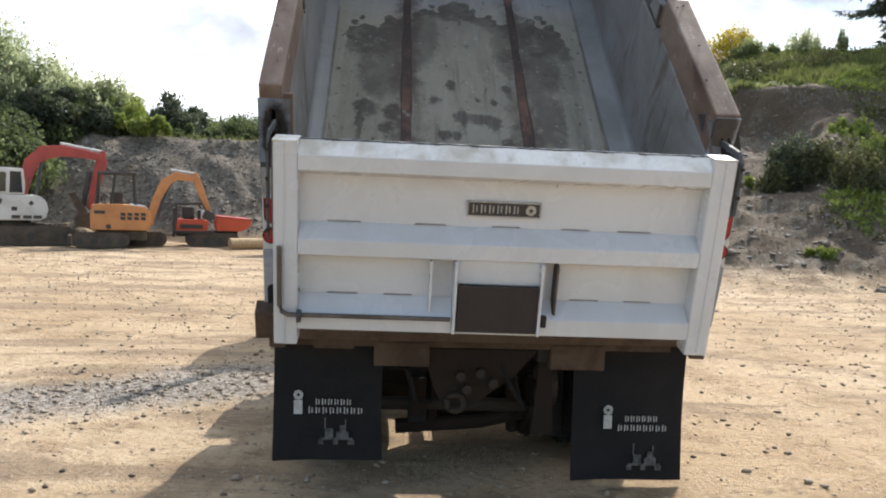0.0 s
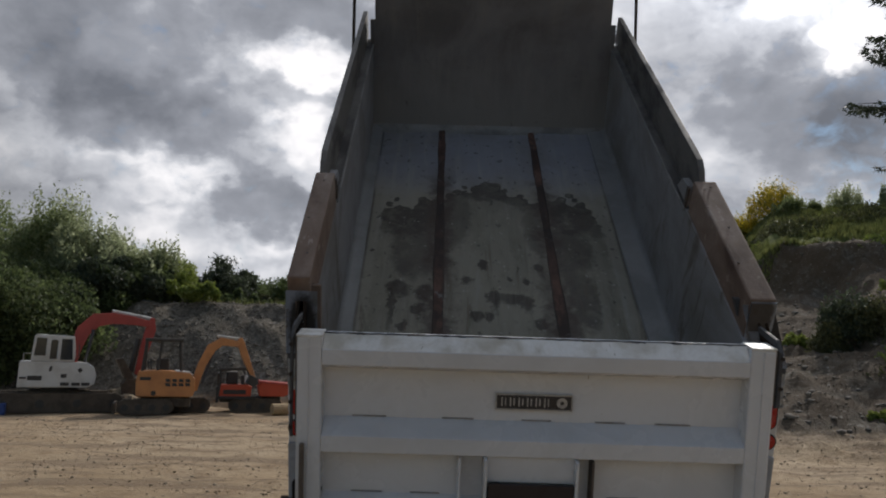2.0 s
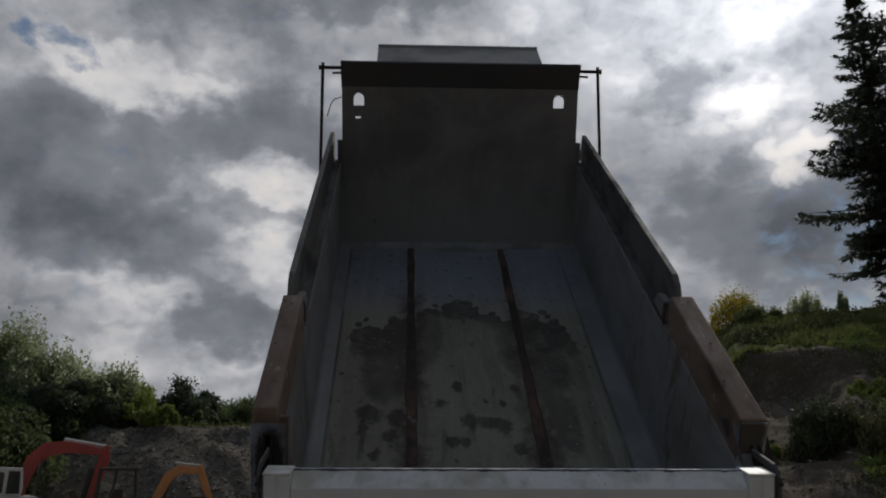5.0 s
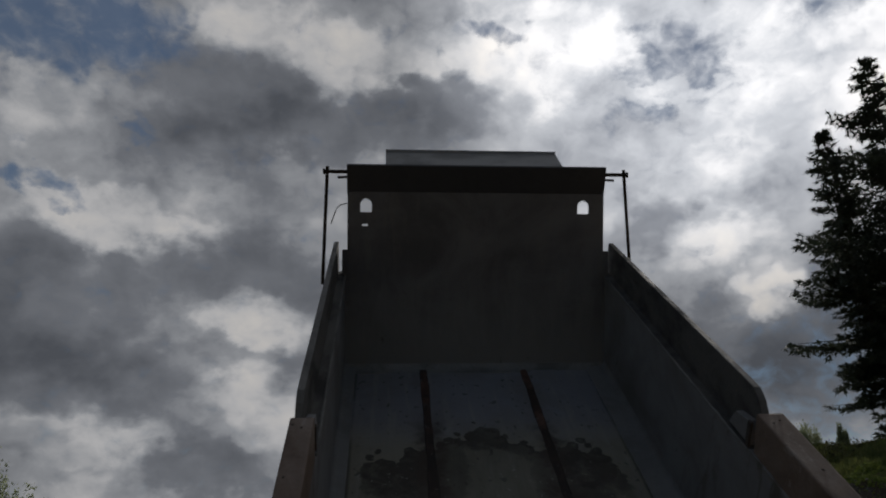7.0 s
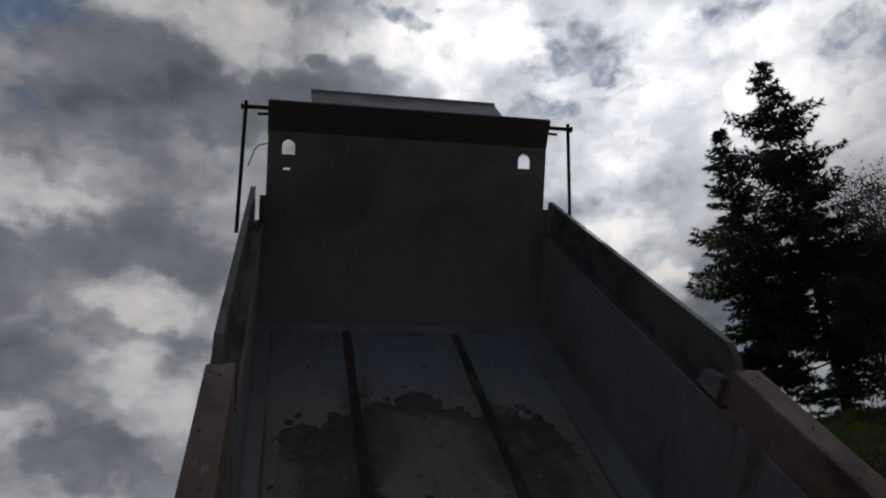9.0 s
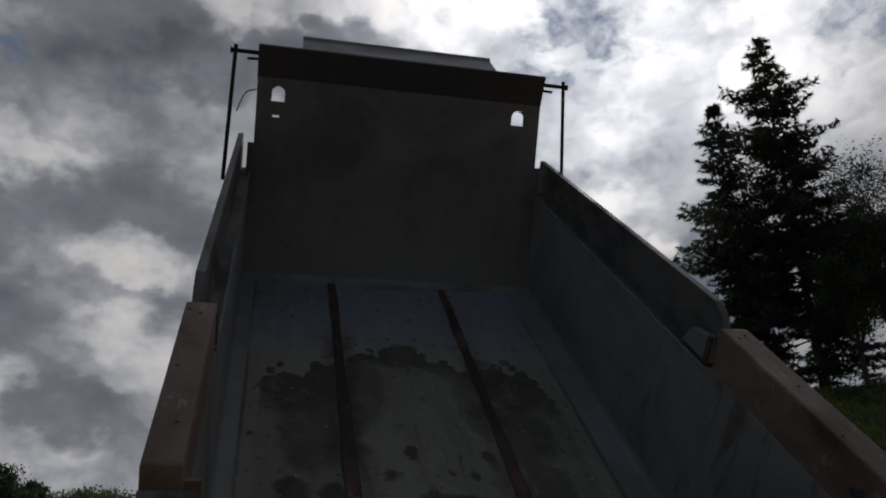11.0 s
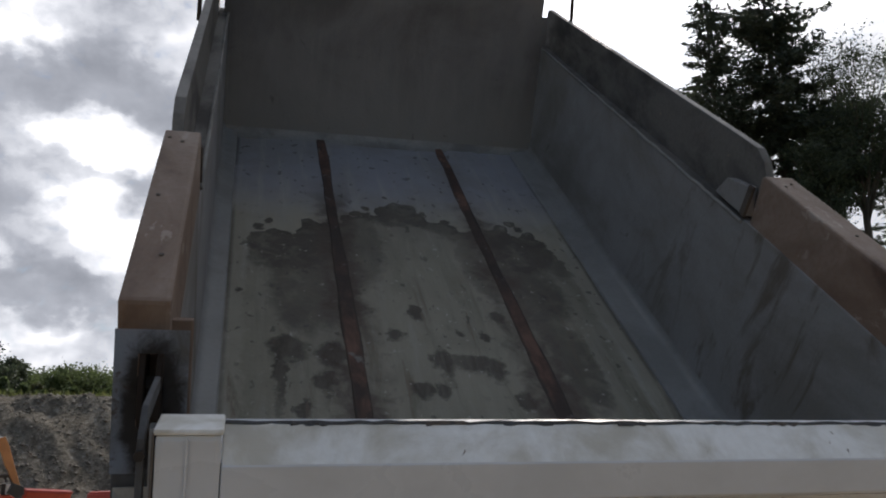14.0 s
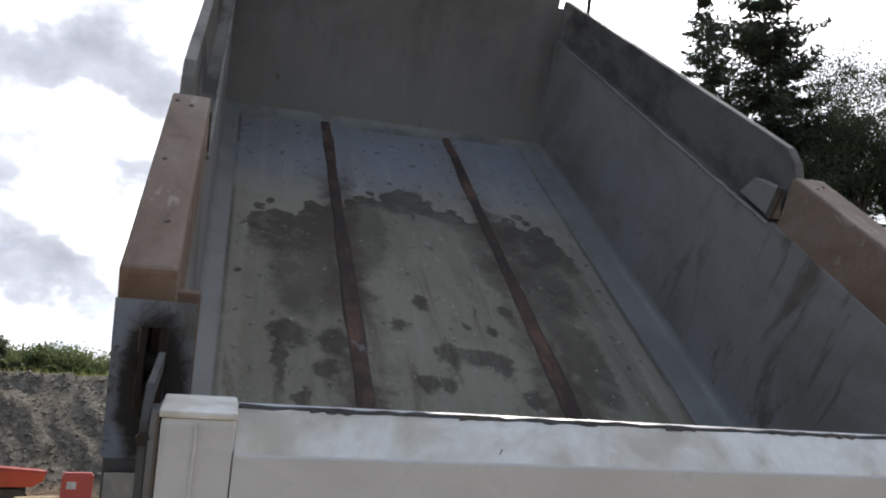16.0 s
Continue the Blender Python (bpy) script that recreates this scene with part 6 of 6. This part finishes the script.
    part("hood", prism([(7.25, 0.80), (8.45, 0.72), (8.55, 1.30), (8.40, 1.50), (7.27, 1.70)], -0.80, 0.80, 0.06), WHITE, truck)
    part("front_bumper", box(-1.15, 1.15, 8.45, 8.65, 0.45, 0.78, 0.03), SILVER, truck)
    for y in (0.9, 3.0, 4.5, 5.5):
        part("frame_crossmember", box(-0.38, 0.38, y, y + 0.08, 0.80, 1.0, 0.006), DARK_STEEL, truck)


def make_truck():
    truck = empty("dump_truck", Matrix(), "white dump truck with its steel bed tipped up, standing on dirt", "truck")
    make_bed(truck)
    make_tailgate(truck)
    make_posts(truck)
    make_flap(truck, -1.235, -0.56, 0.13, 0.93, (-1.082, 0.546), ((6, -0.98, -0.752, 0.486, 0.524), (8, -1.024, -0.68, 0.432, 0.472)), (-0.845, 0.270))
    make_flap(truck, 0.625, 1.345, 0.025, 0.90, (0.846, 0.482), ((6, 0.953, 1.169, 0.408, 0.448), (8, 0.908, 1.232, 0.350, 0.390)), (1.09, 0.130))
    make_chassis(truck)


make_truck()


# ---------- machines parked by the bank ----------
def track_unit(parent, x0, x1, y0, y1, tall):
    """A crawler track: rounded belt with shoes, and rollers inside."""
    r = tall / 2
    outline = [(x0 + r + r * math.cos(t), r + r * math.sin(t)) for t in np.linspace(math.pi * 1.5, math.pi * 0.5, 9)] + [(x1 - r + r * math.cos(t), r + r * math.sin(t)) for t in np.linspace(math.pi * 0.5, -math.pi * 0.5, 9)]
    bm = prism(outline, y0, y1, 0.01, axis="y")
    t = part("track", bm, TRACK, parent, "muddy crawler track")
    n = int((x1 - x0) / 0.16)
    shoe = None
    for k in range(n):
        x = x0 + r + (x1 - x0 - 2 * r) * k / max(n - 1, 1)
        for z in (0.0, tall - 0.008):
            if shoe is None:
                shoe = part("track_shoe", box(-0.05, 0.05, y0 - 0.01, y1 + 0.01, 0, 0.03), TRACK, t)
                shoe.location = (x, 0, z)
            else:
                more = new("track_shoe", shoe.data)
                more.parent, more.location = t, (x, 0, z)
    for k in range(4):
        x = x0 + r + (x1 - x0 - 2 * r) * k / 3
        part("roller", tube([(x, y0 - 0.02, r * 0.95), (x, y0 + 0.03, r * 0.95)], r * 0.45, 12), DARK_FRAME, t)


def beam(points, wide, deep, mat_bm=None):
    """A box-section arm bent along points in the x-z plane: (x, z, depth of section)."""
    bm = mat_bm or bmesh.new()
    rings = []
    for i, (x, z, d) in enumerate(points):
        a, b = points[max(i - 1, 0)], points[min(i + 1, len(points) - 1)]
        t = Vector((b[0] - a[0], 0, b[1] - a[1])).normalized()
        nrm = Vector((-t.z, 0, t.x))
        c = Vector((x, deep, z))
        rings.append([bm.verts.new(c + nrm * d / 2 * p + Vector((0, wide / 2 * q, 0))) for p, q in ((1, -1), (1, 1), (-1, 1), (-1, -1))])
    for a, b in zip(rings, rings[1:]):
        for k in range(4):
            bm.faces.new((a[k], a[(k + 1) % 4], b[(k + 1) % 4], b[k]))
    bm.faces.new(rings[0][::-1])
    bm.faces.new(rings[-1])
    bmesh.ops.recalc_face_normals(bm, faces=list(bm.faces))
    bmesh.ops.bevel(bm, geom=list(bm.edges), offset=0.012, segments=1, affect="EDGES")
    return bm


def white_excavator():
    ob = empty("excavator", pose(-11.92, 20.0, float(height(-12.0, 20.0)), 0, 0, 26) @ Matrix.Scale(0.95, 4), "white tracked excavator with a faded red boom, parked by the bank", "excavator")
    track_unit(ob, -1.9, 1.85, -0.95, -0.50, 0.58)
    track_unit(ob, -1.9, 1.85, 0.50, 0.95, 0.58)
    part("undercarriage", box(-0.9, 0.9, -0.55, 0.55, 0.28, 0.66, 0.03), TRACK, ob)
    part("turntable", lathe([(-0.06, 0.2), (-0.06, 0.55), (0.06, 0.55), (0.06, 0.2)], 0, 0, 0, 24), DARK_FRAME, ob, at=pose(0, 0, 0.70, 0, 90, 0))
    part("house", prism([(-1.22, 0.76), (0.78, 0.76), (0.95, 0.86), (1.0, 1.15), (0.92, 1.40), (0.72, 1.54), (-0.2, 1.56), (-1.20, 1.56)], -0.85, 0.85, 0.04, axis="y"), EX_WHITE, ob, "dusty white house")
    cab = part("cab", prism([(-0.90, 1.56), (0.34, 1.56), (0.36, 1.80), (0.30, 2.36), (-0.76, 2.40), (-0.84, 2.34)], -0.85, 0.0, 0.035, axis="y"), EX_WHITE, ob)
    for a in ([(-0.82, 1.74), (-0.50, 1.74), (-0.48, 2.28), (-0.76, 2.29)], [(-0.38, 1.64), (-0.18, 1.64), (-0.16, 2.20), (-0.22, 2.24), (-0.32, 2.24), (-0.36, 2.18)], [(-0.08, 1.62), (0.28, 1.62), (0.24, 2.26), (-0.06, 2.27)]):
        part("window", prism(a, -0.862, -0.845, 0, axis="y"), GLASS, cab)
    part("window", prism([(-0.70, 1.66), (-0.05, 1.66), (-0.05, 2.15), (-0.70, 2.15)], -0.01, 0.008, 0, axis="y"), GLASS, cab)
    for a in ([(-1.17, 1.02), (-0.98, 1.02), (-0.98, 1.08), (-1.17, 1.08)], [(-0.95, 0.98), (-0.55, 0.98), (-0.55, 1.12), (-0.95, 1.12)], [(-0.02, 1.06), (0.14, 1.06), (0.14, 1.18), (-0.02, 1.18)], [(-0.38, 1.26), (-0.30, 1.26), (-0.26, 1.42), (-0.34, 1.42)]):
        part("marking", prism(a, -0.858, -0.848, 0, axis="y"), DARK_FRAME, ob)
    part("marking", box(-0.06, 0.06, -0.860, -0.850, -0.06, 0.06), DARK_FRAME, ob, at=pose(0.52, 0, 1.30, 0, 45, 0))
    for x in (0.10, 0.42, 0.70):
        part("grille", box(x - 0.12, x + 0.12, -0.862, -0.848, 0.82, 0.92, 0.004), DARK_FRAME, ob)
    part("boom", beam([(0.30, 1.50, 0.24), (0.40, 2.06, 0.36), (0.56, 2.56, 0.44), (0.92, 2.92, 0.46), (1.46, 3.00, 0.36), (2.10, 2.94, 0.28), (2.62, 2.84, 0.20)], 0.26, 0.15), EX_RED, ob, "faded red boom")
    part("stick", beam([(2.68, 3.06, 0.14), (2.64, 2.66, 0.34), (2.46, 1.92, 0.28), (2.30, 1.15, 0.16)], 0.20, 0.15), EX_RED, ob, "dark red stick")
    part("boom_cylinder", tube([(1.40, 0.15, 3.24), (2.64, 0.15, 3.04)], 0.055, 10), EX_WHITE, ob)
    part("lift_cylinder", tube([(0.66, -0.08, 1.5), (0.86, -0.08, 2.6)], 0.05, 10), STRAP, ob)
    part("bucket_cylinder", tube([(2.28, 0.15, 2.35), (2.10, 0.15, 1.25)], 0.085, 10), DARK_FRAME, ob)
    part("bucket", prism([(2.42, 1.12), (2.20, 1.0), (1.95, 1.02), (1.84, 0.85), (1.85, 0.50), (2.02, 0.30), (2.38, 0.28), (2.54, 0.50)], -0.25, 0.55, 0.02, axis="y"), TRACK, ob, "earth-caked bucket")
    part("bucket_plate", prism([(1.62, 1.66), (1.82, 1.70), (2.22, 1.02), (1.98, 0.94)], -0.15, 0.45, 0.015, axis="y"), TRACK, ob, "earth-caked bucket lip plate")
    part("hand_rail", tube([(-1.1, -0.8, 1.56), (-1.1, -0.8, 1.8), (-0.9, -0.8, 1.8)], 0.014, 6), EX_WHITE, ob)
    part("mirror_arm", tube([(0.34, -0.86, 1.6), (0.45, -0.92, 1.8), (0.44, -0.92, 2.1)], 0.015, 6), DARK_FRAME, ob)


def orange_excavator():
    ob = empty("mini_excavator", pose(-8.66, 19.9, float(height(-8.55, 19.9)), 0, 0, 19) @ Matrix.Scale(0.94, 4), "small orange tracked excavator with an open canopy", "excavator")
    track_unit(ob, -1.42, 0.25, -0.72, -0.36, 0.46)
    track_unit(ob, -0.28, 1.42, 0.30, 0.70, 0.46)
    part("undercarriage", box(-0.75, 0.75, -0.45, 0.45, 0.22, 0.52, 0.03), TRACK, ob)
    part("house", prism([(-0.90, 0.55), (0.78, 0.55), (0.86, 0.70), (0.86, 1.10), (0.70, 1.30), (-0.10, 1.38), (-0.86, 1.34), (-0.92, 1.0)], -0.62, 0.62, 0.035, axis="y"), EX_ORANGE, ob, "faded orange house")
    for k in range(4):
        for j in range(2):
            x = -0.02 + k * 0.20
            part("vent", prism([(x, 0.88 + j * 0.13), (x + 0.14, 0.88 + j * 0.13), (x + 0.11, 0.98 + j * 0.13), (x - 0.03, 0.98 + j * 0.13)], -0.634, -0.622, 0, axis="y"), DARK_FRAME, ob)
    part("marking", box(-0.80, -0.48, -0.632, -0.622, 1.06, 1.16), DARK_FRAME, ob)
    part("vent", lathe([(0, 0.0), (0, 0.08), (0.01, 0.08)], 0, 0, 0, 14), DARK_FRAME, ob, at=pose(-0.38, -0.632, 0.66, 0, 0, 90))
    part("pale_cap", prism([(0.25, 1.28), (0.72, 1.20), (0.80, 1.24), (0.70, 1.33), (0.25, 1.38)], -0.55, 0.55, 0.01, axis="y"), EX_WHITE, ob)
    canopy = part("canopy", box(-0.72, 0.44, -0.58, 0.48, 2.28, 2.38, 0.03), DARK_FRAME, ob)
    for x0, x1, y in ((-0.76, -0.66, -0.5), (-0.30, -0.20, -0.5), (0.42, 0.36, -0.5), (-0.70, -0.66, 0.4), (0.42, 0.36, 0.4)):
        part("canopy_post", tube([(x0, y, 1.30), (x1, y, 2.30)], 0.042, 8), DARK_FRAME, canopy)
    part("seat", box(-0.35, 0.05, -0.2, 0.2, 1.35, 1.75, 0.05), DARK_FRAME, ob)
    for x in (-0.55, -0.48):
        part("lever", tube([(x, -0.2, 1.35), (x - 0.05, -0.2, 1.72)], 0.015, 6), DARK_FRAME, ob)
    part("boom", beam([(0.86, 0.72, 0.20), (0.90, 1.02, 0.24), (1.06, 1.56, 0.26), (1.34, 2.12, 0.31), (1.66, 2.33, 0.27), (2.20, 2.26, 0.18)], 0.15, 0.0), EX_ORANGE, ob, "faded orange boom")
    part("stick", beam([(2.24, 2.46, 0.14), (2.32, 2.18, 0.24), (2.46, 1.80, 0.22), (2.74, 1.16, 0.12)], 0.13, 0.0), EX_ORANGE, ob)
    part("boom_cylinder", tube([(1.50, 0.0, 2.52), (2.24, 0.0, 2.43)], 0.045, 10), EX_WHITE, ob)
    part("lift_cylinder", tube([(1.10, 0.0, 0.95), (1.42, 0.0, 2.0)], 0.04, 10), STRAP, ob)
    part("bucket", prism([(2.62, 1.25), (2.86, 1.15), (2.90, 0.95), (2.72, 0.86), (2.50, 0.98)], -0.25, 0.25, 0.012, axis="y"), DARK_FRAME, ob)
    part("blade", box(-1.55, -1.46, -0.7, 0.7, 0.04, 0.36, 0.02), TRACK, ob)


def crawler_dumper():
    ob = empty("crawler_dumper", pose(-6.55, 21.6, float(height(-6.55, 21.6)), 0, 0, 15), "red-orange crawler dumper with a tipping skip", "dumper")
    track_unit(ob, -0.62, 1.05, -0.55, -0.22, 0.42)
    track_unit(ob, -0.62, 1.05, 0.22, 0.55, 0.42)
    part("chassis", box(-0.9, 1.0, -0.3, 0.3, 0.30, 0.50, 0.02), DARK_FRAME, ob)
    part("engine_cover", prism([(-0.92, 0.46), (0.05, 0.46), (0.08, 0.80), (-0.10, 0.86), (-0.88, 0.84)], -0.55, 0.55, 0.03, axis="y"), EX_RED_ORANGE, ob)
    part("grille", box(-0.80, -0.10, -0.562, -0.548, 0.56, 0.70, 0.004), DARK_FRAME, ob)
    part("guard_frame", beam([(-0.92, 0.80, 0.10), (-0.90, 1.34, 0.10), (-0.10, 1.36, 0.10), (0.14, 0.86, 0.10)], 0.08, -0.45), DARK_FRAME, ob)
    part("guard_frame", beam([(-0.92, 0.80, 0.08), (-0.90, 1.30, 0.08), (-0.20, 1.34, 0.08), (0.02, 0.86, 0.08)], 0.06, 0.45), DARK_FRAME, ob)
    part("seat", box(-0.72, -0.36, -0.25, 0.25, 0.86, 1.26, 0.05), DARK_FRAME, ob)
    part("console", box(-0.25, 0.02, -0.3, 0.3, 0.86, 1.16, 0.03), DARK_FRAME, ob)
    part("guard_plate", box(-1.00, -0.90, -0.52, 0.52, 0.80, 1.22, 0.02), DARK_FRAME, ob)
    part("step_frame", box(-1.0, 0.22, -0.60, -0.50, 0.40, 0.50, 0.015), DARK_FRAME, ob)
    part("jerry_can", box(-0.16, 0.02, -0.52, -0.36, 0.88, 1.14, 0.03), EX_WHITE, ob)
    part("skip", prism([(0.34, 0.50), (1.10, 0.50), (1.36, 0.66), (1.42, 0.90), (0.36, 0.98), (0.28, 0.78)], -0.58, 0.58, 0.025, axis="y"), EX_RED_ORANGE, ob, "red-orange tipping skip")
    part("skip_rim", prism([(0.30, 0.93), (1.42, 0.84), (1.44, 0.90), (0.32, 0.99)], -0.60, 0.60, 0.012, axis="y"), EX_RED, ob)
    part("side_plate", box(-1.02, -0.92, -0.55, 0.55, 0.30, 0.80, 0.02), DARK_FRAME, ob)


def boulder(x, y, size, seed, lift=0.0):
    """A lump of broken earth and rock."""
    bm = bmesh.new()
    bmesh.ops.create_icosphere(bm, subdivisions=3, radius=1.0)
    rs = random.Random(seed)
    ox, oy = rs.random() * 20, rs.random() * 20
    for v in bm.verts:
        n = float(rough(np.array(v.co.x * 1.3 + ox + v.co.z), np.array(v.co.y * 1.3 + oy - v.co.z), seed, 1.2, 4))
        v.co = Vector((v.co.x * 1.15, v.co.y * 0.9, v.co.z * 0.8)) * size * (1 + 0.75 * n)
    ob = part("boulder", bm, EARTH, None, at=pose(x, y, float(height(x, y)) + size * 0.45 + lift, 0, 0, 50 * seed))
    tagged(ob, "brown lump of broken rock and earth beside the excavator", "boulder", "lumps by the excavator")


def loose_things():
    for x, y, size, seed in ((-10.75, 20.5, 0.42, 1), (-10.35, 20.9, 0.50, 2), (-10.0, 20.4, 0.36, 3), (-10.5, 21.4, 0.62, 4), (-9.75, 21.2, 0.45, 5)):
        boulder(x, y, size, seed)
    bm = tube([(0, 0, 0.19), (0.6, 0.03, 0.20), (1.3, 0.0, 0.19)], 0.18, 12)
    log = part("log", bm, LOGWOOD, None, at=pose(-5.52, 20.4, float(height(-5.0, 20.6)) - 0.03, 0, 0, 27))
    tagged(log, "pale bare log lying on the dirt", "log")
    x, y = -3.88, 18.6
    tank = empty("fuel_box", pose(x, y, float(height(x, y)), 0, 0, 8), "red metal fuel box with worn white marks", "box")
    part("body", box(-0.34, 0.34, -0.25, 0.25, 0.10, 1.02, 0.03), EX_RED, tank)
    part("foot", box(-0.30, -0.20, -0.22, 0.22, 0.0, 0.11, 0.01), DARK_FRAME, tank)
    part("foot", box(0.20, 0.30, -0.22, 0.22, 0.0, 0.11, 0.01), DARK_FRAME, tank)
    part("marking", box(-0.22, -0.02, -0.258, -0.249, 0.70, 0.86), PRINT, tank)
    part("marking", box(-0.22, 0.06, -0.258, -0.249, 0.28, 0.36), PRINT, tank)
    part("lid", box(-0.30, 0.30, -0.22, 0.22, 1.0, 1.06, 0.015), EX_RED, tank)
    x, y = -12.9, 18.4
    crate = part("crate", box(-0.2, 0.2, -0.15, 0.15, 0, 0.34, 0.02), BLUE_PLASTIC, None, at=pose(x, y, float(height(x, y)), 0, 0, 20))
    tagged(crate, "small blue plastic crate on the ground", "crate")
    x, y = -13.3, 18.3
    stake = part("stake", tube([(0, 0, -0.1), (0.05, 0, 0.75)], 0.025, 8), PRINT, None, at=pose(x, y, float(height(x, y))))
    tagged(stake, "short white stake standing in the dirt", "stake")


white_excavator()
orange_excavator()
crawler_dumper()
loose_things()
